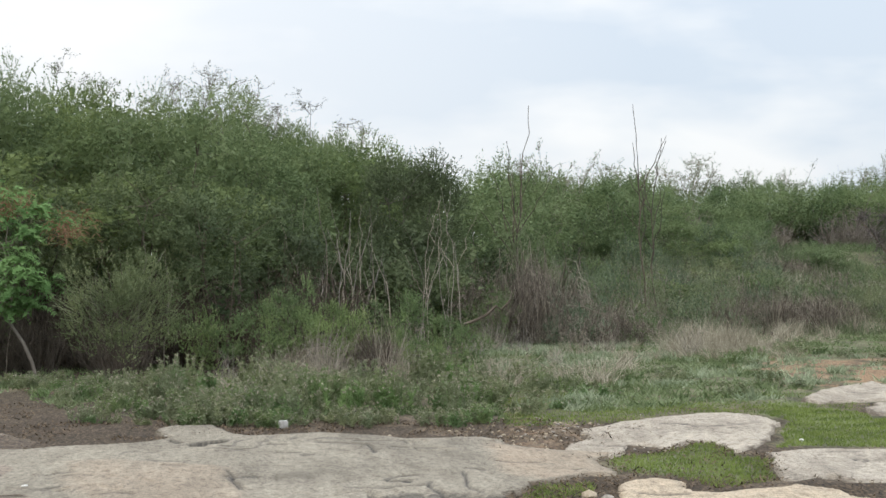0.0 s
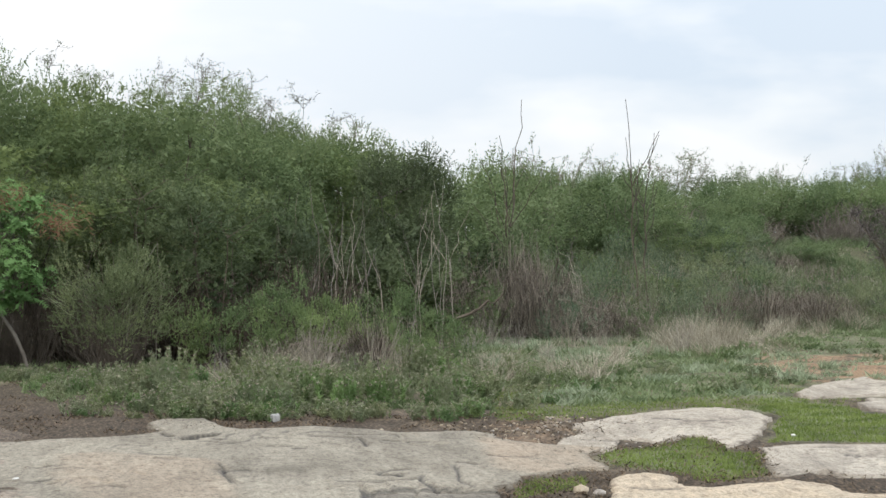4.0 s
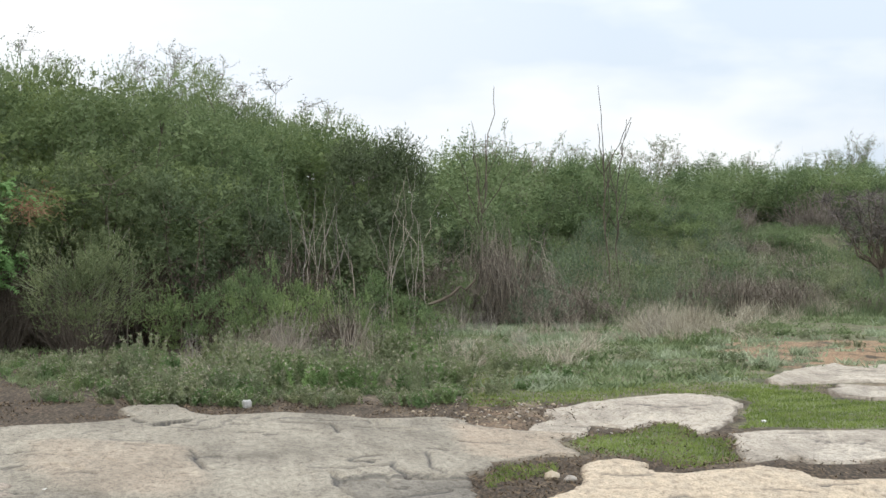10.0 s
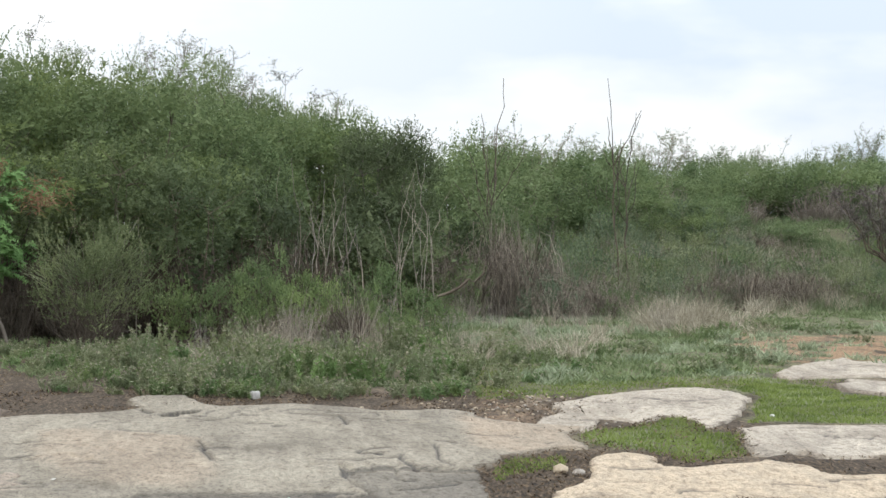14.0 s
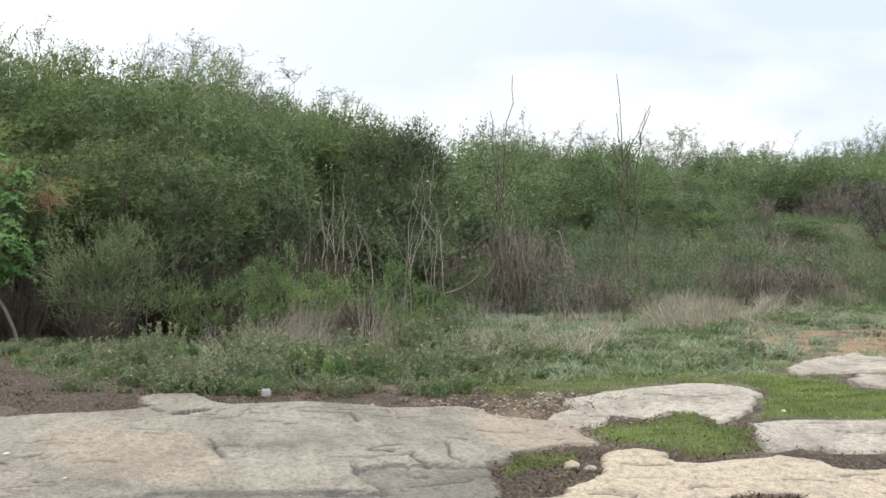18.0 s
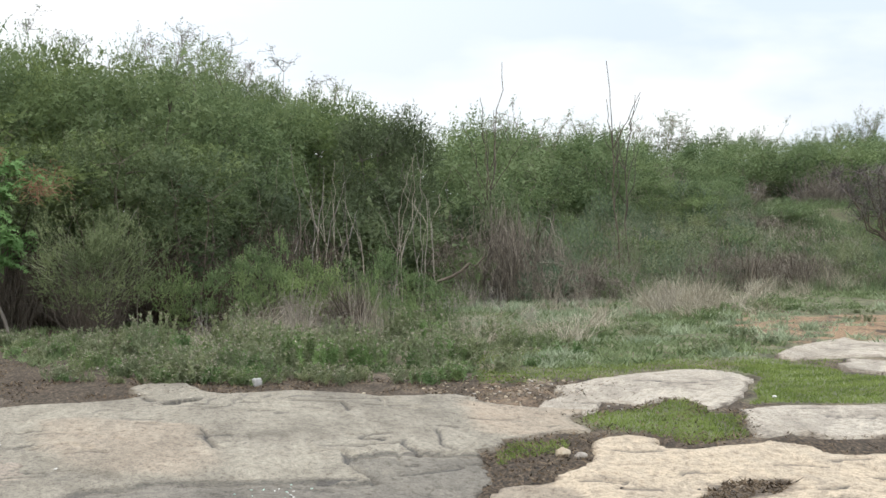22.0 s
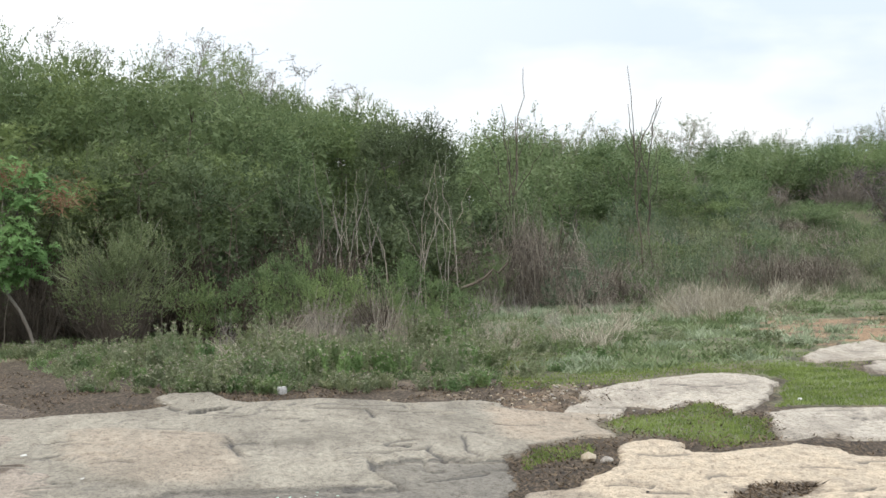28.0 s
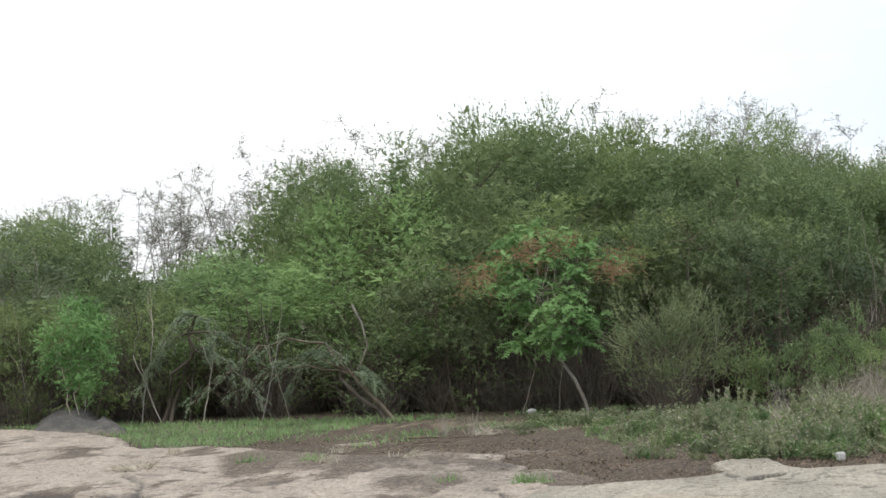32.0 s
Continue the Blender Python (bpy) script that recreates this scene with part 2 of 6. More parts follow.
def plain_material(name, a, b, scale=30.0, rough=0.85):
    m, nodes, links = material(name)
    co = nodes.new("ShaderNodeTexCoord").outputs["Object"]
    f = noise_node(nodes, links, co, scale, 4.0)
    return finish(m, nodes, links, ramp(nodes, links, f, [(0.3, a), (0.7, b)]), rough, f, 0.4, 0.01)


def straw_material(name, a, b):
    m, nodes, links = material(name)
    geo = nodes.new("ShaderNodeNewGeometry")
    return finish(m, nodes, links, ramp(nodes, links, geo.outputs["Random Per Island"], [(0, a), (1, b)]), 0.9, through_light=0.15)


leaf_thicket = leaf_material("feathery_green_leaf", (0.090, 0.123, 0.055), (0.154, 0.200, 0.083), (0.236, 0.294, 0.123))
# Lighter copy of leaf_thicket: light on the upper crowns put into the colour.
leaf_top = leaf_material("top_light_thicket_leaf", (0.110, 0.154, 0.065), (0.175, 0.232, 0.101), (0.252, 0.309, 0.150))
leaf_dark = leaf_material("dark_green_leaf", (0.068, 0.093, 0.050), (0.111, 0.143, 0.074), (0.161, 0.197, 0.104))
leaf_bright = leaf_material("bright_green_leaf", (0.120, 0.172, 0.075), (0.212, 0.282, 0.122), (0.305, 0.385, 0.172))
leaf_far = leaf_material("far_scrub_leaf", (0.106, 0.155, 0.071), (0.178, 0.240, 0.108), (0.255, 0.320, 0.161))
leaf_scrub = leaf_material("brownish_scrub_leaf", (0.103, 0.140, 0.084), (0.173, 0.218, 0.135), (0.250, 0.302, 0.202))
leaf_olive = leaf_material("olive_leaf", (0.132, 0.163, 0.076), (0.212, 0.248, 0.120), (0.315, 0.350, 0.178))
leaf_olive_dark = leaf_material("dull_olive_leaf", (0.107, 0.135, 0.080), (0.178, 0.210, 0.125), (0.260, 0.290, 0.182))
# Greyed and paled: bright-sky glare painted into the leaf colour.
leaf_glare = leaf_material("sky_glare_leaf", (0.204, 0.220, 0.171), (0.306, 0.325, 0.274), (0.408, 0.420, 0.376))
leaf_weed = leaf_material("weed_leaf", (0.147, 0.179, 0.095), (0.255, 0.289, 0.166), (0.396, 0.420, 0.269))
leaf_fresh = leaf_material("fresh_green_leaf", (0.116, 0.185, 0.075), (0.205, 0.306, 0.126), (0.300, 0.422, 0.186))
leaf_spray = leaf_material("pod_tree_leaf", (0.106, 0.200, 0.065), (0.187, 0.325, 0.112), (0.283, 0.430, 0.165))
leaf_broad = leaf_material("broad_grey_green_leaf", (0.059, 0.084, 0.041), (0.120, 0.156, 0.074), (0.193, 0.233, 0.117))
leaf_silver = leaf_material("silver_green_leaf", (0.196, 0.247, 0.148), (0.313, 0.369, 0.238), (0.471, 0.524, 0.372))
leaf_pod = leaf_material("red_brown_pod", (0.15, 0.06, 0.04), (0.23, 0.11, 0.068), (0.33, 0.21, 0.13))
grass_mat = leaf_material("short_grass_blade", (0.125, 0.175, 0.046), (0.19, 0.25, 0.066), (0.26, 0.325, 0.095), rough=0.8, clump=2.2)
lawn_mat = leaf_material("ground_herb_leaf", (0.1, 0.142, 0.058), (0.19, 0.24, 0.112), (0.33, 0.38, 0.22), rough=0.8, clump=0.9)
litter_mat = straw_material("brown_litter", (0.036, 0.026, 0.018), (0.24, 0.178, 0.118))
slope_mat = straw_material("slope_grass_blade", (0.095, 0.145, 0.065), (0.25, 0.285, 0.165))
straw_mat = straw_material("dry_straw", (0.22, 0.195, 0.14), (0.62, 0.565, 0.45))
mauve_twig = straw_material("dark_mauve_twig", (0.070, 0.058, 0.053), (0.316, 0.281, 0.257))
dry_twig = straw_material("dry_grey_brown_twig", (0.088, 0.071, 0.057), (0.45, 0.39, 0.315))
bark_dark = bark_material("dark_bark", (0.075, 0.062, 0.05), (0.19, 0.16, 0.13))
bark_brush = bark_material("brown_brushwood", (0.068, 0.055, 0.043), (0.168, 0.138, 0.108))
bark_fine = bark_material("brown_fine_twig", (0.078, 0.067, 0.055), (0.17, 0.149, 0.125))
bark_pale = bark_material("pale_bark", (0.25, 0.225, 0.195), (0.48, 0.44, 0.39))
bark_grey = bark_material("grey_bark", (0.16, 0.14, 0.12), (0.34, 0.31, 0.27))
granite = rock_material("weathered_granite", (0.206, 0.183, 0.145), (0.303, 0.272, 0.218), (0.375, 0.300, 0.225), (0.143, 0.124, 0.100), lay=-0.12)
cream_rock = rock_material("cream_granite", (0.305, 0.264, 0.214), (0.410, 0.358, 0.287), (0.490, 0.398, 0.288), (0.224, 0.190, 0.154))
pale_rock = rock_material("pale_granite", (0.310, 0.276, 0.231), (0.417, 0.377, 0.319), (0.471, 0.401, 0.312), (0.241, 0.209, 0.171))
brown_rock = rock_material("brown_stained_granite", (0.16, 0.135, 0.11), (0.28, 0.24, 0.198), (0.36, 0.298, 0.238), (0.11, 0.09, 0.072), wear=0.65, lay=-0.30)
soil = soil_material("dry_soil")
pebble_mat = plain_material("pebble_stone", (0.22, 0.19, 0.16), (0.50, 0.46, 0.40))
pale_stone = plain_material("pale_stone", (0.62, 0.60, 0.56), (0.80, 0.79, 0.76))
tan_stone = plain_material("tan_stone", (0.36, 0.29, 0.20), (0.54, 0.46, 0.35))
dark_stone = plain_material("dark_stone", (0.05, 0.045, 0.04), (0.12, 0.105, 0.09))
shard_glass = plain_material("pale_green_glass", (0.42, 0.62, 0.5), (0.6, 0.75, 0.66), rough=0.15)
foam_white = plain_material("dirty_white", (0.40, 0.39, 0.37), (0.62, 0.61, 0.59))

# ---- geometry helpers ----
rng = np.random.default_rng(7)


def mesh_of(name, verts, faces, mat, smooth=False, **values):
    verts, faces = np.asarray(verts, np.float32), np.asarray(faces, np.int32)
    me = bpy.data.meshes.new(name)
    n, k = faces.shape
    me.vertices.add(len(verts))
    me.vertices.foreach_set("co", verts.ravel())
    me.loops.add(n * k)
    me.loops.foreach_set("vertex_index", faces.ravel())
    me.polygons.add(n)
    me.polygons.foreach_set("loop_start", np.arange(0, n * k, k, dtype=np.int32))
    if smooth:
        me.polygons.foreach_set("use_smooth", np.ones(n, bool))
    for key, v in values.items():
        me.attributes.new(key, "FLOAT", "POINT").data.foreach_set("value", np.asarray(v, np.float32))
    me.materials.append(mat)
    me.update(calc_edges=True)
    return me


def part(name, me, parent, label=""):
    ob = new(name, me)
    ob.parent = parent
    return tagged(ob, label=label)


def unit(v):
    return v / np.maximum(1e-9, np.linalg.norm(v, axis=-1, keepdims=True))


def lattice(ix, iy, seed):
    h = (ix.astype(np.int64) * 374761393 + iy.astype(np.int64) * 668265263 + seed * 1442695041) & 0xFFFFFFFF
    h = ((h ^ (h >> 13)) * 1274126177) & 0xFFFFFFFF
    return ((h ^ (h >> 16)) & 0xFFFF) / 65535.0


def fbm(x, y, scale=1.0, octaves=4, seed=0, gain=0.5):
    total, amp, norm = np.zeros_like(x, dtype=float), 1.0, 0.0
    for o in range(octaves):
        u, v = x * scale + o * 17.3, y * scale - o * 9.1
        iu, iv = np.floor(u), np.floor(v)
        fu, fv = u - iu, v - iv
        fu, fv = fu * fu * (3 - 2 * fu), fv * fv * (3 - 2 * fv)
        a, b = lattice(iu, iv, seed + o), lattice(iu + 1, iv, seed + o)
        c, d = lattice(iu, iv + 1, seed + o), lattice(iu + 1, iv + 1, seed + o)
        total += amp * ((a * (1 - fu) + b * fu) * (1 - fv) + (c * (1 - fu) + d * fu) * fv)
        norm += amp
        amp, scale = amp * gain, scale * 2
    return total / norm * 2 - 1


def inside(x, y, poly, aspect=1.0):
    """Signed distance to a closed outline, positive inside."""
    p = np.array(poly, float)
    q = np.roll(p, -1, 0)
    best, odd = np.full(x.shape, 1e9), np.zeros(x.shape, bool)
    for (ax, ay), (bx, by) in zip(p, q):
        ex, ey = bx - ax, (by - ay) * aspect
        px, py = x - ax, (y - ay) * aspect
        t = np.clip((px * ex + py * ey) / max(1e-9, ex * ex + ey * ey), 0, 1)
        best = np.minimum(best, (px - t * ex) ** 2 + (py - t * ey) ** 2)
        with np.errstate(divide="ignore", invalid="ignore"):
            odd ^= ((ay > y) != (by > y)) & (x < (bx - ax) * (y - ay) / (by - ay) + ax)
    return np.where(odd, 1, -1) * np.sqrt(best)


def smooth01(v, a, b):
    t = np.clip((v - a) / (b - a), 0, 1)
    return t * t * (3 - 2 * t)


def line_distance(x, y, pts, aspect=1.0):
    best = np.full(x.shape, 1e9)
    for (ax, ay), (bx, by) in zip(pts[:-1], pts[1:]):
        ex, ey = bx - ax, (by - ay) * aspect
        px, py = x - ax, (y - ay) * aspect
        t = np.clip((px * ex + py * ey) / max(1e-9, ex * ex + ey * ey), 0, 1)
        best = np.minimum(best, np.hypot(px - t * ex, py - t * ey))
    return best


def ground_z(x, y):
    x, y = np.asarray(x, float), np.asarray(y, float)
    run = np.where(y > 66, 66 + 0.12 * (np.minimum(y, 200) - 66), y)
    rise = np.where(y > 42, 0.107 * (run - 42) ** 2 / np.maximum(1, run - 36), 0) * smooth01(x / np.maximum(y, 1), -0.22, -0.02)
    return 9 * np.tanh(rise / 9) + 0.012 * fbm(x, y, 0.6, 3, 5) - 0.012


def tubes(pts, radii, sides=5):
    """Round tubes along curves of equal length: pts (B, K, 3), radii (B, K)."""
    pts, radii = np.asarray(pts, float), np.asarray(radii, float)
    b, k, _ = pts.shape
    tan = unit(np.gradient(pts, axis=1))
    ref = np.where(np.abs(tan[..., 2:3]) > 0.9, np.array([1.0, 0, 0]), np.array([0, 0, 1.0]))
    u = unit(np.cross(tan, ref))
    v = np.cross(tan, u)
    a = np.arange(sides) * 2 * np.pi / sides
    ring = pts[:, :, None] + radii[..., None, None] * (np.cos(a)[:, None] * u[:, :, None] + np.sin(a)[:, None] * v[:, :, None])
    base = (np.arange(b)[:, None, None] * k + np.arange(k - 1)[None, :, None]) * sides
    i = np.arange(sides)[None, None]
    j = (i + 1) % sides
    f = np.stack([base + i, base + j, base + sides + j, base + sides + i], -1)
    return ring.reshape(-1, 3), f.reshape(-1, 4)


def curves(start, end, k, wobble, sag=0.0):
    t = np.linspace(0, 1, k)[None, :, None]
    start, end = np.asarray(start, float), np.asarray(end, float)
    p = start[:, None] * (1 - t) + end[:, None] * t
    span = np.linalg.norm(end - start, axis=1)[:, None, None]
    p = p + rng.normal(0, wobble, p.shape) * span * np.sin(np.pi * t)
    p[..., 2] += (sag * span * np.sin(np.pi * t))[..., 0]
    return p


def sprays(base, axis, length, pairs, leaflet, width, droop=0.3):
    """Feathery leaves: leaflets in pairs along a drooping stalk, each a four-cornered blade."""
    n = len(base)
    axis = unit(axis)
    side = unit(np.cross(axis, rng.normal(0, 1, (n, 3)) * 0.5 + np.array([0, 0, 1.0])))
    t = np.linspace(0.15, 1, pairs)[None, :, None]
    ln = length[:, None, None]
    stalk = base[:, None] + axis[:, None] * ln * t
    stalk[..., 2] -= (droop * ln * t * t)[..., 0]
    out = []
    for s in (-1, 1):
        d = unit(side[:, None] * s + axis[:, None] * 0.55 + rng.normal(0, 0.25, (n, pairs, 3)))
        w = unit(np.cross(d, rng.normal(0, 1, (n, pairs, 3))))
        size = leaflet * rng.uniform(0.7, 1.3, (n, pairs, 1))
        out.append(np.stack([stalk, stalk + d * size * 0.45 + w * width, stalk + d * size, stalk + d * size * 0.45 - w * width], 2))
    quads = np.concatenate(out, 1).reshape(-1, 4, 3)
    return quads


def leaflets(base, axis, length, pairs, leaflet, width, droop=0.3, hang=0.45, face=None, along=0.6):
    """The same with three-cornered leaflets, for the dense crowns; face turns their flat sides."""
    n = len(base)
    axis = unit(axis)
    side = unit(np.cross(axis, rng.normal(0, 1, (n, 3)) * 0.5 + np.array([0, 0, 1.0])))
    t = np.linspace(0.1, 1, pairs)[None, :, None]
    ln = length[:, None, None]
    stalk = base[:, None] + axis[:, None] * ln * t
    stalk[..., 2] -= (droop * ln * t * t)[..., 0]
    out = []
    for s in (-1, 1):
        d = unit(side[:, None] * s + axis[:, None] * along + rng.normal(0, 0.4, (n, pairs, 3)) + np.array([0, 0, -hang]))
        if face is None:
            w = unit(np.cross(d, rng.normal(0, 0.8, (n, pairs, 3)) + np.array([0, 0, 0.3]))) * width
        else:
            w = unit(np.cross(d, face[:, None] + rng.normal(0, 0.22, (n, pairs, 3)))) * width
        size = leaflet * rng.uniform(0.7, 1.3, (n, pairs, 1))
        out.append(np.stack([stalk - w, stalk + w, stalk + d * size], 2))
    return np.concatenate(out, 1).reshape(-1, 3, 3)


def tris_mesh(name, tris, mat):
    return mesh_of(name, tris.reshape(-1, 3), np.arange(len(tris) * 3).reshape(-1, 3), mat)


def quads_mesh(name, quads, mat):
    return mesh_of(name, quads.reshape(-1, 3), np.arange(len(quads) * 4).reshape(-1, 4), mat)


def crown_points(n, center, radius, hollow=0.35, ragged=0.3):
    d = unit(rng.normal(0, 1, (n, 3)))
    lump = 1 + ragged * np.sin(d[:, 0] * 4.1 + d[:, 2] * 2.3 + rng.uniform(0, 6)) * np.cos(d[:, 1] * 3.7 + rng.uniform(0, 6))
    d[:, 2] = np.sign(d[:, 2]) * np.abs(d[:, 2]) ** 0.75
    r = (hollow + (1 - hollow) * rng.uniform(0, 1, n) ** 0.5) * lump
    return np.array(center) + d * r[:, None] * np.array(radius), d


def foliage(c, d, radius, sprigs, pairs, leaflet, width, length, up=0.4, squash=0.8, droop=0.15, core=0):
    """Leaves for a crown: billows at c that face d, each a ragged shell of short leafy sprigs. Returns three-cornered blades."""
    b = len(c)
    n = b * sprigs
    u = unit(rng.normal(0, 1, (n, 3)) + np.repeat(d, sprigs, 0) * 0.5 + np.array([0, 0, 0.25]))
    size = np.repeat(radius * rng.uniform(0.55, 1.35, b), sprigs)[:, None]
    lump = 1 + 0.25 * np.sin(u[:, 0:1] * 5 + np.repeat(rng.uniform(0, 6, b), sprigs)[:, None]) * np.cos(u[:, 2:3] * 5)
    base = np.repeat(c, sprigs, 0) + u * size * lump * (0.45 + 0.55 * rng.uniform(0, 1, (n, 1)) ** 0.6) * np.array([1, 1, squash])
    axis = unit(u * 0.8 + rng.normal(0, 0.35, (n, 3)) + np.array([0, 0, up]))
    ln = length * rng.uniform(0.5, 1.4, (n, 1))
    k = pairs * 2
    t = (np.arange(k) + 0.6) / k
    at = base[:, None] + axis[:, None] * (ln * t[None])[..., None]
    at[..., 2] -= droop * ln * t[None] ** 2
    at += rng.normal(0, 0.12, at.shape) * leaflet
    way = unit(axis[:, None] * 0.5 + rng.normal(0, 0.75, at.shape))
    face = unit(u * 0.7 + np.array([0, 0, 0.45]))[:, None] + rng.normal(0, 0.28, at.shape)
    w = unit(np.cross(way, face)) * width * rng.uniform(0.7, 1.3, (n, k, 1))
    tip = at + way * leaflet * rng.uniform(0.6, 1.3, (n, k, 1))
    blade = np.stack([at - w, at + w, tip], 2).reshape(-1, 3, 3)
    side = unit(rng.normal(0, 1, (n, 3))) * 0.003
    end = base + axis * ln
    end[:, 2] -= droop * ln[:, 0]
    inner = np.repeat(c, core, 0)
    inner = inner + rng.normal(0, 0.38, inner.shape) * radius * np.array([1, 1, squash])
    big = rng.normal(0, 0.045, (len(inner), 3, 3))
    return np.concatenate([blade, np.stack([base - side, base + side, end], 1), inner[:, None] + big])


def bush(name, height, spread, stems, clumps, sprigs, pairs, leaflet, width, leaf_mat_, bark, low=0.25, clump_size=0.3,
         stem_r=0.03, hollow=0.35, spray_len=0.22, ragged=0.3, up=0.4, twig=0.4, squash=0.8, droop=0.15, core=0):
    """A many-stemmed bush or small tree: stems, branches and a billowing crown of small leaves."""
    thing = new(name)
    mid = height * (1 + low) / 2
    c, d = crown_points(clumps, (0, 0, mid), (spread, spread, height * (1 - low) / 2), hollow, ragged)
    c[:, 2] = np.maximum(c[:, 2], 0.08 * height)
    heads = []
    for s in range(stems):
        a = 2 * np.pi * s / stems + rng.uniform(0, 1)
        foot = np.array([[0.12 * spread * math.cos(a), 0.12 * spread * math.sin(a), -0.05]])
        head = np.array([[0.5 * spread * math.cos(a), 0.5 * spread * math.sin(a), height * rng.uniform(0.6, 0.85)]])
        p = curves(foot, head, 7, 0.03, rng.uniform(-0.05, 0.05))
        r = stem_r * rng.uniform(0.7, 1.3) * np.linspace(1, 0.35, 7)[None]
        v, f = tubes(p, r, 6)
        part("stem", mesh_of("stem", v, f, bark, True), thing)
        heads.append(p[0])
    nodes_ = np.concatenate([h[2:] for h in heads])
    pick = np.array([nodes_[np.argmin(((nodes_ - q) ** 2).sum(1) + rng.uniform(0, 0.3, len(nodes_)) + np.maximum(0, nodes_[:, 2] - q[2]))] for q in c])
    v, f = tubes(curves(pick, c, 3, 0.06, 0.05), stem_r * twig * np.linspace(1, 0.3, 3)[None] * np.ones((len(c), 1)), 3)
    tagged(part("branchwork", mesh_of("branchwork", v, f, bark, True), thing), kind="stuff")
    part("crown", tris_mesh("crown", foliage(c, d, clump_size, sprigs, pairs, leaflet, width, spray_len, up, squash, droop, core), leaf_mat_), thing)
    return thing


def twig_bush(name, height, spread, count, mat, arch=0.25, thick=0.006, lean=0.0):
    """A leafless bush of arching twigs."""
    thing = new(name)
    a = rng.uniform(0, 2 * np.pi, count)
    r = spread * np.sqrt(rng.uniform(0, 1, count))
    foot = np.stack([0.35 * r * np.cos(a), 0.35 * r * np.sin(a), np.full(count, -0.03)], 1)
    head = np.stack([r * np.cos(a) + lean, r * np.sin(a), height * rng.uniform(0.35, 1.0, count) * (1 - 0.35 * (r / spread) ** 2)], 1)
    p = curves(foot, head, 4, 0.07, arch)
    v, f = tubes(p, thick * rng.uniform(0.7, 1.8, (count, 1)) * np.linspace(1, 0.4, 4)[None], 3)
    tagged(part("brushwood", mesh_of("brushwood", v, f, mat), thing), kind="stuff")
    pick = rng.integers(0, count, int(count * 1.5))
    at = rng.integers(1, 4, len(pick))
    s = p[pick, at]
    e = s + unit(rng.normal(0, 1, s.shape) + np.array([0, 0, -0.2])) * height * 0.2 * rng.uniform(0.5, 1.3, (len(s), 1))
    v, f = tubes(curves(s, e, 2, 0.0, 0.0), thick * 0.6 * np.linspace(1, 0.4, 2)[None] * np.ones((len(s), 1)), 3)
    tagged(part("side_brushwood", mesh_of("side_brushwood", v, f, mat), thing), kind="stuff")
    return thing


def arching_bush(name, height, spread, count, mat, thick=0.005):
    """A leafless mound of thin tangled twigs that rise, arch over and droop."""
    thing = new(name)
    a = rng.uniform(0, 2 * np.pi, count)
    b = a + rng.normal(0, 0.7, count)
    lobe = 0.9 + 0.25 * np.sin(b * 2 + rng.uniform(0, 6)) * np.sin(b * 3 + rng.uniform(0, 6))
    r0, r1 = spread * rng.uniform(0.0, 0.4, count), spread * rng.uniform(0.5, 1.2, count)
    peak = height * lobe * rng.uniform(0.6, 1.12, count) * np.sqrt(np.maximum(0.15, 1 - 0.55 * (r1 / spread / 1.1) ** 2))
    foot = np.stack([r0 * np.cos(a), r0 * np.sin(a), np.full(count, -0.03)], 1)
    tip = np.stack([r1 * np.cos(b), r1 * np.sin(b), peak * rng.uniform(0.0, 0.6, count)], 1)
    bow = 0.45 * foot + 0.55 * tip
    bow[:, 2] = 2 * peak - 0.5 * tip[:, 2]
    bow[:, :2] += rng.normal(0, 0.28, (count, 2)) * spread
    t = np.linspace(0, 1, 5)[None, :, None]
    p = foot[:, None] * (1 - t) ** 2 + bow[:, None] * 2 * t * (1 - t) + tip[:, None] * t ** 2 + rng.normal(0, 0.018, (count, 5, 3)) * spread
    p[..., 2] = np.maximum(p[..., 2], -0.03)
    v, f = tubes(p, thick * rng.uniform(0.6, 1.5, (count, 1)) * np.linspace(1, 0.35, 5)[None], 3)
    tagged(part("brushwood", mesh_of("brushwood", v, f, mat), thing), kind="stuff")
    pick, at = rng.integers(0, count, int(count * 2.0)), rng.integers(1, 5, int(count * 2.0))
    s = p[pick, at]
    e = s + unit(rng.normal(0, 1, s.shape) + np.array([0, 0, -0.25])) * height * rng.uniform(0.06, 0.22, (len(s), 1))
    e[:, 2] = np.maximum(e[:, 2], 0.02)
    v, f = tubes(curves(s, e, 2, 0.0, 0.0), thick * 0.55 * np.linspace(1, 0.4, 2)[None] * np.ones((len(s), 1)), 3)
    tagged(part("side_brushwood", mesh_of("side_brushwood", v, f, mat), thing), kind="stuff")
    return thing


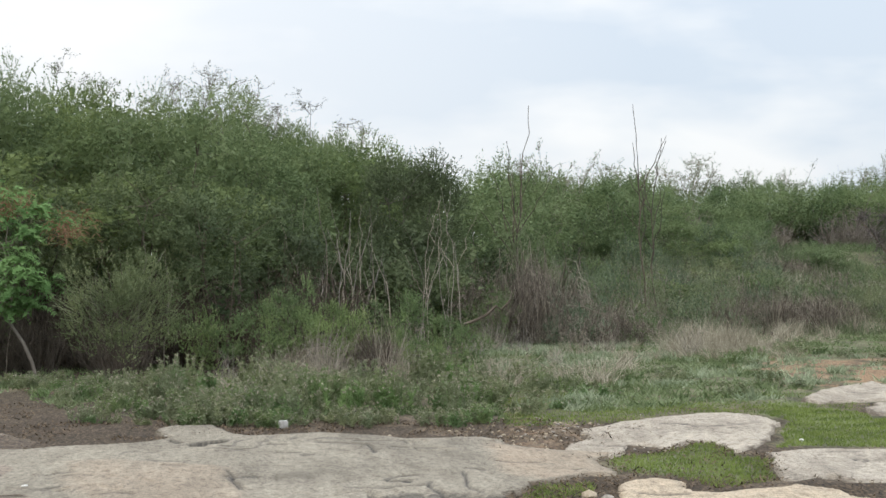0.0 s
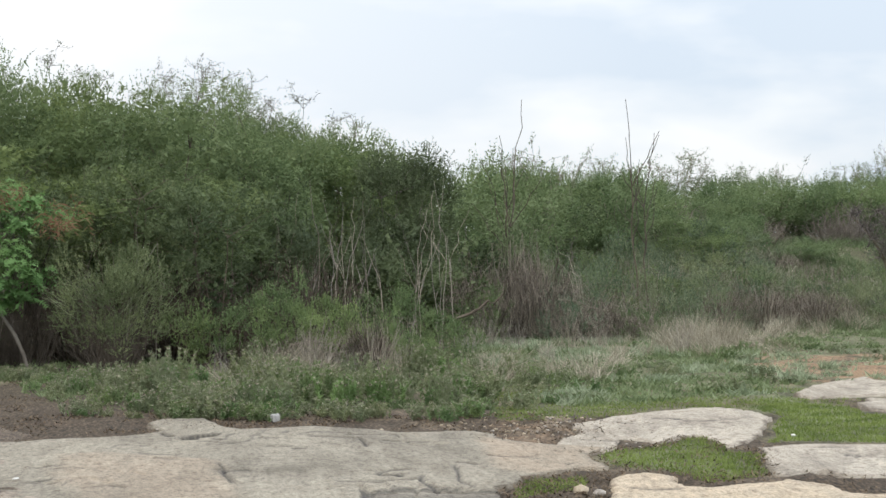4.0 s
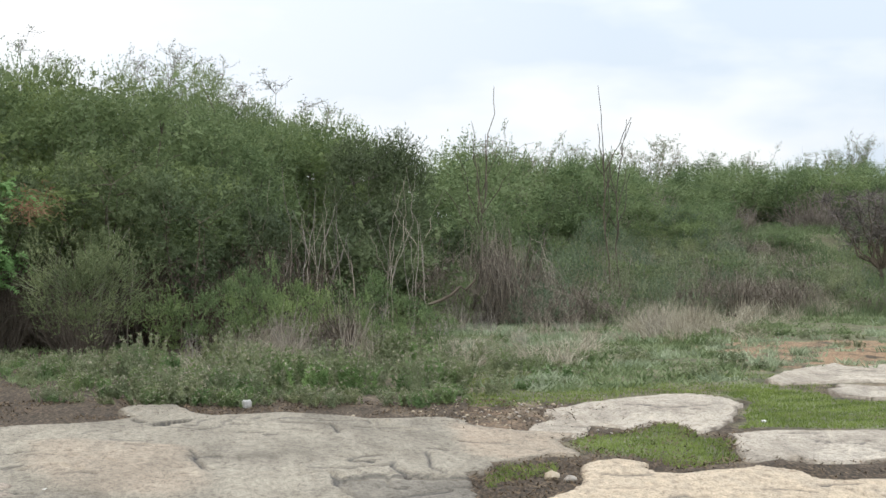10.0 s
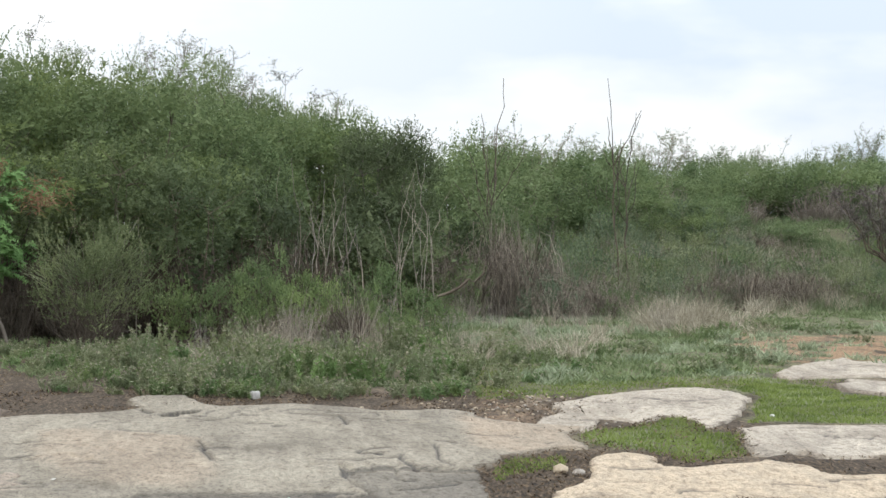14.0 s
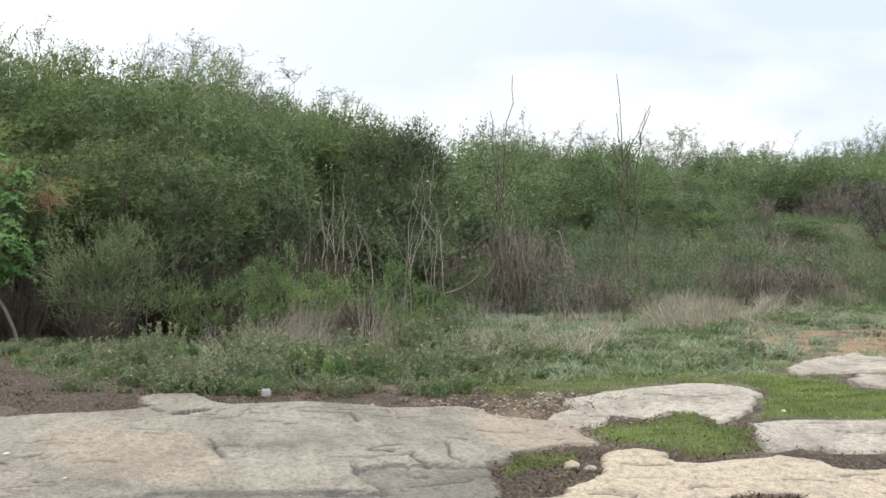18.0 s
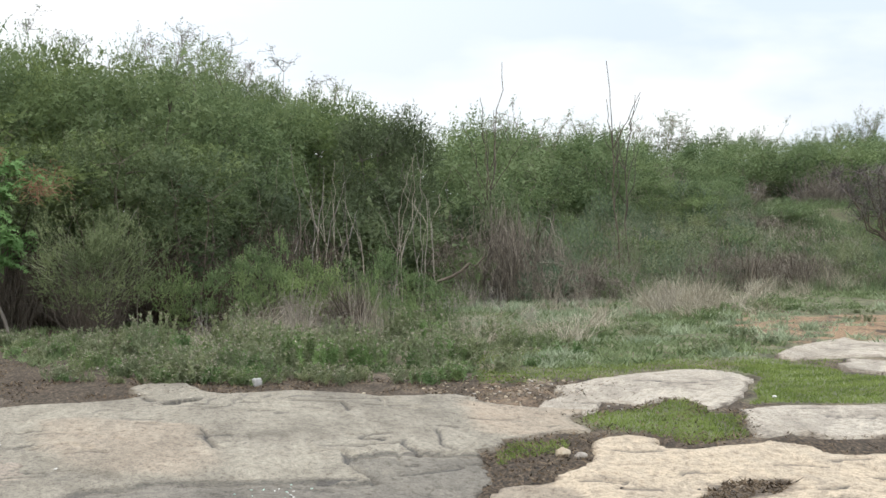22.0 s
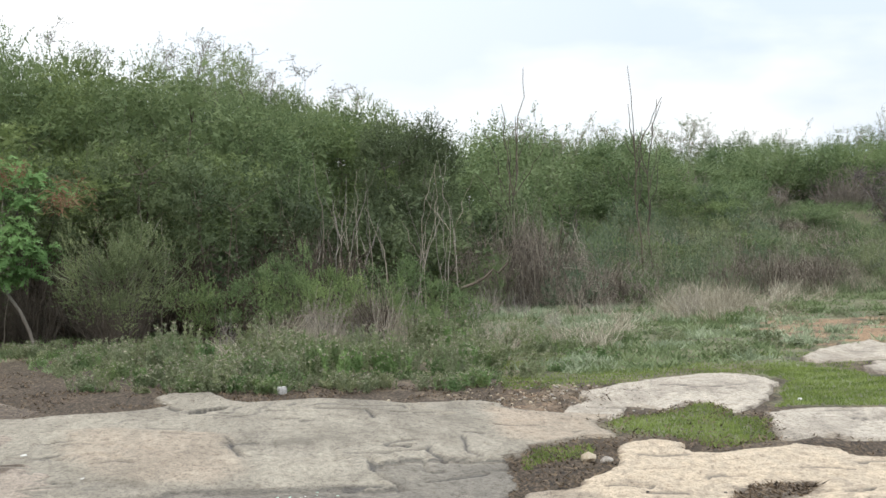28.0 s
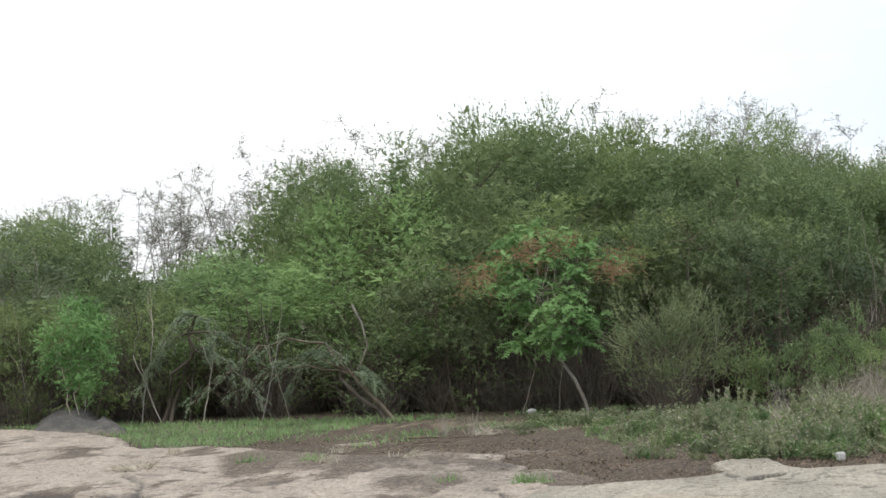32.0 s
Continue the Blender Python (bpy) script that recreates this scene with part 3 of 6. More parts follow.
def slender_tree(name, height, leaf_mat_, bark):
    """A tall thin tree: a few upright stems, ascending branches and sparse leaves."""
    thing = new(name)
    twigs, tips = [], []
    for k in range(int(rng.integers(5, 8))):
        a = rng.uniform(0, 6.28)
        h = height * rng.uniform(0.7, 1.0)
        spread = rng.uniform(0.4, 1.7)
        p = curves(np.array([[0.05 * math.cos(a), 0.05 * math.sin(a), -0.05]]), np.array([[spread * math.cos(a), spread * math.sin(a), h]]), 16, 0.006, 0.03)
        v, f = tubes(p, np.linspace(0.022, 0.0035, 16)[None], 5)
        part("stem", mesh_of("stem", v, f, bark, True), thing)
        for b in range(int(rng.integers(9, 14))):
            s = p[0, int(rng.integers(6, 15))]
            b_dir = rng.uniform(0, 6.28)
            ln = rng.uniform(0.35, 0.9)
            e = s + np.array([math.cos(b_dir) * 0.5, math.sin(b_dir) * 0.5, rng.uniform(0.6, 1.0)]) * ln
            twigs.append(s)
            tips.append(e)
            for _ in range(6):
                m = s + (e - s) * rng.uniform(0.3, 1.0)
                twigs.append(m)
                tips.append(m + np.array([rng.normal(0, 0.17), rng.normal(0, 0.17), rng.uniform(-0.06, 0.22)]))
    q = curves(np.array(twigs), np.array(tips), 3, 0.06)
    v, f = tubes(q, np.linspace(0.006, 0.003, 3)[None] * np.ones((len(q), 1)), 3)
    tagged(part("branchwork", mesh_of("branchwork", v, f, bark, True), thing), kind="stuff")
    pool = q[:, 1:].reshape(-1, 3)
    n = int(len(pool) * 1.7)
    at = pool[rng.integers(0, len(pool), n)] + rng.normal(0, 0.035, (n, 3))
    part("crown", tris_mesh("crown", leaflets(at, rng.normal(0, 1, at.shape) + np.array([0, 0, 0.3]), np.full(n, 0.04), 2, 0.034, 0.0095, 0.2), leaf_mat_), thing)
    return thing


used = {}


def plant(kind, x, y, h=1.0, w=1.0, turn=None, z=None):
    """Set the next plant of a kind at a place; the first is the prototype itself."""
    fresh = [o for o in used[kind] if not o.get("placed")]
    proto = fresh[0] if fresh else used[kind][int(rng.integers(0, len(used[kind])))]
    m = Matrix.LocRotScale((x, y, float(ground_z(x, y)) if z is None else z), Euler((0, 0, rng.uniform(0, 6.28) if turn is None else turn)), (w, w, h))
    if not proto.get("placed"):
        proto["placed"] = 1
        proto.matrix_basis = m
        return proto
    keep = proto.scale.copy()
    proto.scale = (1, 1, 1)
    made = copy_thing(proto, m)
    proto.scale = keep
    return made

# ---- ground ----
main_outline = [(-4.22, 17.53), (-3.55, 17.39), (-3.31, 17.69), (-2.77, 17.99), (-2.49, 18.48), (-2.75, 19.29), (-2.66, 19.95), (-2.24, 19.92), (-1.95, 18.93), (-1.75, 18.74), (-1.14, 19.07), (-0.6, 18.73), (-0.34, 18.42), (-0.03, 18.52), (0.39, 18.54), (0.49, 18.3), (0.57, 17.85), (0.66, 17.58), (0.89, 17.27), (1.17, 17.12), (1.44, 16.93), (1.37, 16.63), (1.25, 16.34), (1.25, 15.98), (1.31, 15.47), (1.31, 15.14), (1.21, 15.22), (1.04, 15.26), (0.96, 14.98), (0.76, 14.74), (0.65, 14.59), (0.6, 14.3), (0.49, 14.05), (0.46, 13.2), (0.49, 12.53), (0.34, 11.84), (0.18, 10.09), (-1.15, 9.48), (-1.95, 9.8), (-2.53, 11.3), (-3.18, 13.39), (-3.71, 15.38)]
main_ledge = [(-2.08, 11.59), (-2.02, 12.02), (-1.75, 12.23), (-1.62, 12.54), (-1.06, 12.52), (-0.62, 12.58), (-0.47, 12.39), (-0.3, 12.49), (-0.32, 12.65), (-0.4, 13.03), (-0.45, 13.45), (-0.44, 13.77), (-0.22, 13.96), (0.02, 14.02), (0.21, 13.91), (0.49, 13.96), (0.57, 12.48), (0.24, 9.43), (-1.7, 9.5)]
cream_patch = [(-3.11, 16.12), (-2.74, 16.33), (-2.12, 16.07), (-1.65, 15.82), (-1.56, 15.0), (-1.39, 14.09), (-1.29, 13.43), (-1.4, 12.7), (-1.87, 12.58), (-2.24, 12.88), (-2.61, 14.14)]
slab_b = [(1.27, 19.37), (1.51, 19.71), (1.72, 20.27), (1.98, 20.57), (2.25, 20.95), (2.65, 21.36), (3.02, 21.45), (3.22, 21.22), (3.36, 20.61), (3.34, 20.11), (3.19, 19.43), (3.0, 18.61), (2.86, 18.02), (2.72, 17.63), (2.52, 17.05), (2.42, 17.05), (2.38, 17.62), (2.34, 18.06), (2.18, 18.0), (2.04, 17.61), (1.9, 17.24), (1.82, 17.45), (1.72, 17.88), (1.64, 17.88), (1.51, 16.98), (1.37, 16.63), (1.14, 16.72), (0.95, 16.96), (1.1, 17.86), (1.28, 18.32)]
slab_c = [(2.64, 16.95), (2.85, 17.21), (3.22, 17.38), (3.58, 17.28), (3.94, 17.39), (4.36, 17.14), (4.35, 16.18), (3.86, 15.15), (3.45, 14.83), (3.24, 14.83), (3.05, 14.71), (2.95, 14.82), (2.89, 15.17), (2.74, 15.01), (2.58, 14.81), (2.45, 14.81), (2.5, 15.28), (2.58, 16.01), (2.64, 16.61)]
slab_d = [(0.7, 12.28), (0.81, 12.42), (0.88, 12.66), (1.0, 13.01), (1.13, 13.37), (1.19, 13.79), (1.21, 14.24), (1.27, 14.67), (1.39, 14.87), (1.57, 15.03), (1.68, 14.87), (1.78, 14.68), (1.7, 14.39), (1.77, 14.11), (1.89, 14.04), (2.12, 14.25), (2.38, 14.4), (2.5, 14.62), (2.59, 14.51), (2.73, 14.34), (2.81, 14.13), (2.83, 13.72), (2.95, 13.66), (3.11, 13.73), (3.49, 13.87), (2.87, 11.16), (2.06, 9.68), (1.23, 9.55), (0.3, 9.58), (0.31, 11.27), (0.49, 12.16)]
slab_e = [(4.1, 23.58), (4.64, 25.11), (5.22, 26.22), (5.69, 27.06), (5.72, 26.18), (6.44, 26.75), (6.51, 25.53), (5.98, 23.45), (5.4, 23.49), (4.97, 23.33), (4.53, 23.07), (4.22, 22.82)]
slab_f = [(4.48, 21.92), (4.89, 22.96), (5.18, 22.57), (5.74, 22.53), (5.32, 20.9), (4.82, 20.77), (4.51, 21.18)]
left_outline = [(-15.19, 28.69), (-12.99, 27.22), (-11.99, 26.17), (-10.24, 23.29), (-9.51, 23.49), (-8.29, 22.73), (-7.09, 21.61), (-6.07, 21.23), (-4.8, 20.06), (-4.21, 18.71), (-3.94, 17.73), (-3.64, 16.56), (-3.27, 15.89), (-2.73, 13.98), (-2.3, 12.49), (-2.64, 10.58), (-5.49, 10.04)]
basin_a = [(-8.96, 17.27), (-7.69, 17.18), (-7.18, 16.68), (-6.63, 15.88), (-6.48, 15.3), (-6.1, 14.74), (-6.03, 14.13), (-6.1, 13.86), (-5.72, 13.17), (-5.56, 12.44), (-5.91, 11.32)]
basin_b = [(-5.05, 13.04), (-4.97, 13.51), (-4.64, 13.74), (-4.37, 13.84), (-4.06, 13.36), (-3.73, 12.35), (-3.67, 11.57), (-4.55, 11.73)]
block_a = [(-3.81, 12.87), (-3.74, 12.96), (-3.63, 12.89), (-3.45, 12.65), (-3.16, 12.24), (-2.87, 11.76), (-2.67, 11.49), (-2.53, 11.23), (-2.43, 10.93), (-2.20, 10.07), (-2.73, 9.95), (-3.05, 10.84), (-3.22, 11.22), (-3.41, 11.55), (-3.55, 11.73), (-3.64, 12.01), (-3.72, 12.49)]
block_b = [(-4.21, 13.05), (-4.19, 13.23), (-4.12, 13.42), (-4.01, 13.10), (-3.94, 12.70), (-3.82, 12.13), (-3.75, 11.86), (-3.56, 11.38), (-3.35, 10.81), (-3.04, 9.92), (-3.73, 9.77), (-4.34, 11.41), (-4.25, 11.75), (-4.18, 12.16), (-4.15, 12.52)]
moss_a = [(1.26, 16.44), (1.51, 16.93), (1.88, 17.14), (2.17, 17.89), (2.36, 18.01), (2.4, 17.1), (2.51, 16.85), (2.68, 16.76), (2.58, 15.92), (2.44, 14.89), (2.21, 14.58), (1.94, 14.39), (1.82, 14.69), (1.66, 15.07), (1.48, 15.39), (1.36, 15.55), (1.31, 15.98)]
moss_b = [(0.51, 13.95), (0.67, 14.48), (0.97, 14.86), (1.18, 14.86), (1.11, 14.31), (0.99, 13.96), (0.78, 13.69), (0.54, 13.3), (0.47, 13.62)]
moss_c = [(3.31, 22.7), (4.05, 24.09), (4.19, 22.64), (4.51, 21.75), (4.46, 20.95), (4.95, 20.54), (5.51, 20.5), (4.68, 17.4), (4.01, 17.44), (3.23, 17.48), (2.85, 17.51), (3.07, 18.95), (3.41, 20.42), (3.3, 21.42)]


def axis(fine_a, fine_b, step, far):
    core = np.arange(fine_a, fine_b, step)
    g = np.cumsum(step * 1.22 ** np.arange(1, 60))
    g = g[g < far]
    return np.concatenate([(fine_a - g)[::-1], core, core[-1] + g])


gx, gy = np.meshgrid(axis(-16, 12, 0.2, 2500), axis(8, 48, 0.24, 2500))
under = np.maximum.reduce([inside(gx, gy, p, 0.5) for p in (main_outline, slab_b, slab_c, slab_d, slab_e, slab_f, left_outline)])
gz = ground_z(gx, gy) - 0.16 * smooth01(under, 0.03, 0.2) - 0.3 * smooth01(under, 0.25, 0.6) - 0.06 * smooth01(inside(gx, gy, moss_b, 0.5), 0.0, 0.12) - 0.015 * smooth01(inside(gx, gy, moss_a, 0.5), 0.0, 0.2)
edge_n = fbm(gx, gy, 1.6, 4, 23)
lawn_front = np.where(gx > 0.5, 19.4 + (gx - 0.5) * 0.78, 20.6 + np.maximum(0, -3.5 - gx) * 1.6)
green = smooth01(gy - lawn_front + edge_n * 1.2, -0.3, 1.2) * np.where(gy > 48, 0.8, np.where((gx < 0.8) & (gy < 28), 0.35, 1))
moss = np.maximum.reduce([inside(gx, gy, p, 0.5) for p in (moss_a, moss_b, moss_c)])
green = np.maximum(green * 0.75, smooth01(moss + 0.08 * edge_n, -0.05, 0.12))
red = smooth01(edge_n + 1.3 * np.exp(-((gx - 7.1) / 2.6) ** 2 - ((gy - 29.0) / 5.0) ** 2) + 0.3 * np.exp(-((gx - 0.95) / 0.8) ** 2 - ((gy - 18.9) / 1.3) ** 2), 0.35, 0.75)
green = green * (1 - 0.85 * red) * np.where(gx > 0.3, smooth01(gy - 15.0 - 0.8 * edge_n, 0, 0.5), 1)
litter = smooth01(0.65 - np.abs(moss) / 0.25 + 0.5 * edge_n, 0.2, 0.7) * (moss < 0.25) * (gy < 19)
litter = np.maximum(litter, smooth01(gy - 27.0 + 1.5 * edge_n, 0, 2) * smooth01(-0.06 * gy + 1.0 - gx + edge_n, 0, 1.5) * (gy < 60))
litter = np.maximum(litter, smooth01(15.3 + 0.8 * edge_n - gy, 0, 0.5) * (gx > 0.3) * (gy < 17.5))
litter = np.maximum(litter, smooth01(17.3 + 0.8 * edge_n - gy, 0, 0.5) * (gx > 2.6) * (gy < 17.5) * 0.5)
litter = np.maximum(litter, 0.85 * smooth01(gy - 18.0, 0, 0.5) * smooth01(21.5 - gy, 0, 1.0) * (gx > -4) * (gx < 0.7) * smooth01(edge_n, -0.5, 0.1))
litter = np.maximum(litter, 0.85 * smooth01(edge_n + 1.2 * smooth01(-1.2 - gx, 0, 1.5) * smooth01(27.5 - gy, 0, 3), 0.2, 0.8))
nyg, nxg = gx.shape
idx = np.arange(nyg * nxg).reshape(nyg, nxg)
gf = np.stack([idx[:-1, :-1], idx[:-1, 1:], idx[1:, 1:], idx[1:, :-1]], -1).reshape(-1, 4)
ground = new("ground", mesh_of("ground", np.stack([gx, gy, gz], -1).reshape(-1, 3), gf, soil, True, green=green.ravel(), red=red.ravel(), litter=litter.ravel()))
tagged(ground, "dry brown soil with thin green grass cover", "ground", kind="structure")


def spaced(a, b, step, fine):
    """Even steps from a to b, three times as close within the stretch named fine."""
    at, out = a, []
    while at < b:
        out.append(at)
        at += step / 3 if fine[0] < at < fine[1] else step
    return np.array(out)


def slab(name, outline, mat, label, height=0.06, edge=0.10, ledges=(), cracks=(), creams=(), darks=(), step=0.035, rough=1.0, seed=1, aspect=0.5, cream_all=0.0, dirts=(), terrace=1.0, hairs=0, focus=(0, 0, 0, 0), ragged=1.0, rim=0.10):
    """A weathered rock sheet: ragged outline, rounded edge, exfoliation ledges and cracks."""
    p = np.array(outline)
    x0, y0, x1, y1 = *(p.min(0) - 0.15), *(p.max(0) + 0.15)
    x, y = np.meshgrid(spaced(x0, x1, step, focus[:2]), spaced(y0, y1, step * 1.8, focus[2:]))
    wx = x + ragged * 0.08 * fbm(x, y, 2.1, 4, seed) + 0.035 * fbm(x, y, 9, 3, seed + 9)
    wy = y + ragged * 0.20 * fbm(x, y, 1.7, 3, seed + 3) + 0.03 * fbm(x, y, 6, 2, seed + 10)
    sd = inside(wx, wy, outline, aspect)
    lx, ly = x + 0.05 * fbm(x, y, 1.6, 2, seed + 21), y + 0.12 * fbm(x, y, 1.3, 2, seed + 22)
    z = -0.25 + (height + 0.25) * smooth01(sd, -edge, edge) + 0.3 * height * smooth01(sd, 0, 0.9)
    z += rough * (0.012 * fbm(x, y * 0.6, 0.8, 3, seed + 5) + 0.006 * fbm(x * 0.9 + y * 0.1, y * 0.35, 4.0, 4, seed + 6, 0.6))
    ridge = 1 - np.abs(fbm(x * 0.5 - 0.06 * y, y * 0.22 + 0.25 * x, 2.0, 4, seed + 7))
    z -= rough * 0.028 * smooth01(ridge, 0.975, 1.0) * smooth01(fbm(x, y, 0.7, 2, seed + 15), 0.0, 0.2)
    lay = fbm(x * 0.55 + 0.12 * y, y * 0.33 - 0.1 * x, 1.0, 4, seed + 12, 0.5) * 9.0
    fr = lay - np.floor(lay)
    some = smooth01(sd, 0.0, 0.25) * smooth01(fbm(x, y, 0.45, 3, seed + 17), -0.15, 0.15)
    z += terrace * some * 0.017 * (smooth01(fr, 0.0, 0.06) - fr)
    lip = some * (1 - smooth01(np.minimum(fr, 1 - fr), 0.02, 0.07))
    # Terrace lips darkened: gathered dirt with their shade put into the colour.
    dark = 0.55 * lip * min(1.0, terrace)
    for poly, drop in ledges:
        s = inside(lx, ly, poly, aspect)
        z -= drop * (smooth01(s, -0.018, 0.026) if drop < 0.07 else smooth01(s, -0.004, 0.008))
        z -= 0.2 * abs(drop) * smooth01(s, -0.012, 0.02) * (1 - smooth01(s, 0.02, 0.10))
        # Dark line inside each ledge: dirt and painted crease shade.
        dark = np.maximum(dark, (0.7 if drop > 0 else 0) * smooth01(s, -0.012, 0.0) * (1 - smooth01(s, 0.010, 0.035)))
    pick = random.Random(seed)
    cracks = list(cracks)
    while len(cracks) < hairs:
        hx, hy = pick.uniform(x0, x1), pick.uniform(y0, y1)
        if inside(np.array([hx]), np.array([hy]), outline, aspect)[0] > 0.1:
            hl, hs = pick.uniform(0.08, 0.4), pick.uniform(-0.5, 0.5)
            cracks.append(([(hx, hy), (hx + hl * 0.4, hy + hl * hs + pick.uniform(-0.1, 0.1)), (hx + hl, hy + hl * hs * 2)], pick.uniform(0.03, 0.055), 0.02))
    for pts, wide, deep in cracks:
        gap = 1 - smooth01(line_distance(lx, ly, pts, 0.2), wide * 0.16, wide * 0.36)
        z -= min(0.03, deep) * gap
        # Cracks coloured dark for dirt and the shade within.
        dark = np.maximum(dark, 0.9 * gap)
    cream = np.full(x.shape, cream_all)
    for poly, amount in creams:
        cream = np.maximum(cream, amount * smooth01(inside(wx, wy, poly, aspect) + 0.1 * fbm(x, y, 1.5, 4, seed + 8), -0.05, 0.16))
    for poly, amount in darks:
        if amount < 1.2:
            dark = np.maximum(dark, amount * smooth01(inside(wx, wy, poly, aspect) + 0.05 * fbm(x, y, 3, 4, seed + 4), -0.03, 0.08))
        else:
            # Hollow and fissure: depth shade painted at full strength, crisp edge.
            dark = np.maximum(dark, smooth01(inside(lx, ly, poly, aspect), -0.004, 0.006))
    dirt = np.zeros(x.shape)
    for poly, amount in dirts:
        dirt = np.maximum(dirt, smooth01(inside(wx, wy, poly, aspect), -0.06, 0.06) * smooth01(fbm(x, y * 0.4, 1.3, 6, seed + 2, 0.62) + 1.3 * (amount - 0.62), 0.0, 0.14))
    dirt = np.maximum(dirt, 0.8 * (1 - smooth01(sd + 0.06 * fbm(x, y, 4, 3, seed + 13), 0.0, rim)))
    keep = sd > -edge * 1.3
    ny, nx = x.shape
    ids = np.arange(ny * nx).reshape(ny, nx)
    quad = np.stack([ids[:-1, :-1], ids[:-1, 1:], ids[1:, 1:], ids[1:, :-1]], -1).reshape(-1, 4)
    quad = quad[keep.ravel()[quad].all(1)]
    live = np.unique(quad)
    back = np.zeros(ny * nx, int)
    back[live] = np.arange(len(live))
    v = np.stack([x, y, z], -1).reshape(-1, 3)[live]
    c = v.mean(0) * np.array([1, 1, 0])
    ob = new(name, mesh_of(name, v - c, back[quad], mat, True, cream=cream.ravel()[live], dark=dark.ravel()[live], dirt=dirt.ravel()[live]))
    ob.location = c
    return tagged(ob, label, "rock")


damp_stain = [(-6.4, 22.54), (-5.31, 22.0), (-3.96, 19.64), (-4.15, 17.84), (-4.43, 16.58), (-4.86, 17.1), (-5.72, 17.95), (-7.07, 22.18)]
wet_stain = [(-6.76, 15.64), (-6.27, 15.14), (-5.96, 15.34), (-5.54, 14.47), (-5.42, 13.74), (-5.27, 13.09), (-4.78, 12.24), (-4.92, 10.73), (-5.88, 12.71), (-5.94, 13.7)]
dirt_back = [(-9.0, 23.69), (-6.26, 21.88), (-4.71, 20.72), (-4.58, 18.69), (-5.44, 18.96), (-6.6, 19.72), (-7.75, 20.86)]
dirt_mid = [(-5.97, 18.58), (-5.27, 18.45), (-4.72, 17.38), (-4.34, 17.49), (-4.0, 16.49), (-3.33, 13.36), (-3.99, 14.67), (-5.26, 16.68)]
fissure = [(-4.22, 13.81), (-4.11, 13.80), (-3.90, 13.39), (-3.76, 13.42), (-3.56, 13.07), (-3.30, 12.78), (-3.06, 12.57), (-2.87, 12.21), (-2.71, 11.95), (-2.51, 11.66), (-2.35, 11.12), (-2.12, 10.24), (-3.19, 10.01), (-3.47, 10.91), (-3.73, 11.69), (-3.89, 12.20), (-4.08, 13.08)]
litter_a = [(-5.7, 17.7), (-5.6, 18.55), (-5.0, 18.6), (-4.7, 17.7), (-4.8, 16.9), (-5.15, 16.9)]
dirt_olive = [(-7.5, 20.8), (-7.4, 21.7), (-6.55, 20.7), (-6.5, 19.5), (-6.9, 19.2)]
dirt_side = [(-8.6, 21.6), (-8.6, 22.9), (-7.25, 21.6), (-6.75, 21.2), (-6.65, 19.7), (-7.0, 19.3), (-7.45, 18.7)]
litter_patch = [(1.73, 12.11), (1.99, 12.25), (2.28, 12.35), (2.23, 11.89), (1.89, 11.43), (1.62, 11.32)]
grey_patch = [(0.21, 11.97), (0.56, 12.26), (0.89, 12.15), (0.98, 11.58), (0.74, 10.07), (0.18, 10.09)]
hump_a = [(-13.65, 27.1), (-15.16, 30.15), (-15.74, 32.14), (-15.04, 32.0), (-13.67, 29.59), (-12.28, 26.64)]
hump_b = [(-12.8, 26.81), (-13.61, 29.03), (-14.07, 30.57), (-13.04, 28.82), (-11.87, 26.5)]
right_lobe = [(0.33, 18.3), (0.66, 17.42), (1.44, 16.93), (1.25, 16.34), (1.3, 15.26), (0.96, 15.05), (0.72, 14.78), (0.48, 15.04), (0.34, 16.32)]
hollow = [(-2.26, 17.55), (-2.17, 17.98), (-1.93, 18.17), (-1.90, 17.85), (-2.06, 17.45)]
# The hollow's undercut shade is painted through darks.
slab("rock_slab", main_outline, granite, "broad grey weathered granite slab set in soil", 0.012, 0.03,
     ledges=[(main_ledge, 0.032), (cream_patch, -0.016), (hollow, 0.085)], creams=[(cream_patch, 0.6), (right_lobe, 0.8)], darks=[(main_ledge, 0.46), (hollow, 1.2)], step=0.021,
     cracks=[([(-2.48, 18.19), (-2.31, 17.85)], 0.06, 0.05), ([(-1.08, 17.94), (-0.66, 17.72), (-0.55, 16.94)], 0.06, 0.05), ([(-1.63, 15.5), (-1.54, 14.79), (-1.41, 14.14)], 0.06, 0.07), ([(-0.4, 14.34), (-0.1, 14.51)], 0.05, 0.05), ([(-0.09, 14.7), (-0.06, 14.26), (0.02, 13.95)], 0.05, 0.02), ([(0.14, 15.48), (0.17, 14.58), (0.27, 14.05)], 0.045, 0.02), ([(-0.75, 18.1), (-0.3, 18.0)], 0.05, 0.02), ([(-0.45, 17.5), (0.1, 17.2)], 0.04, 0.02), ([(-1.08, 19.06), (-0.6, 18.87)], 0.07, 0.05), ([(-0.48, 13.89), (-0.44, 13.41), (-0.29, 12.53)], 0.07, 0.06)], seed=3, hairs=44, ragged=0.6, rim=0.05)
slab("rock_slab", slab_b, pale_rock, "pale grey granite sheet lying in short grass", 0.004, 0.03, seed=14, ragged=0.5, rim=0.04, rough=0.45, terrace=0.6, hairs=9, cream_all=0.3)
slab("rock_slab", slab_c, pale_rock, "pale grey granite sheet beside mossy grass", 0.004, 0.03, seed=25, ragged=0.5, rim=0.04, rough=0.45, terrace=0.6, hairs=8, cream_all=0.25)
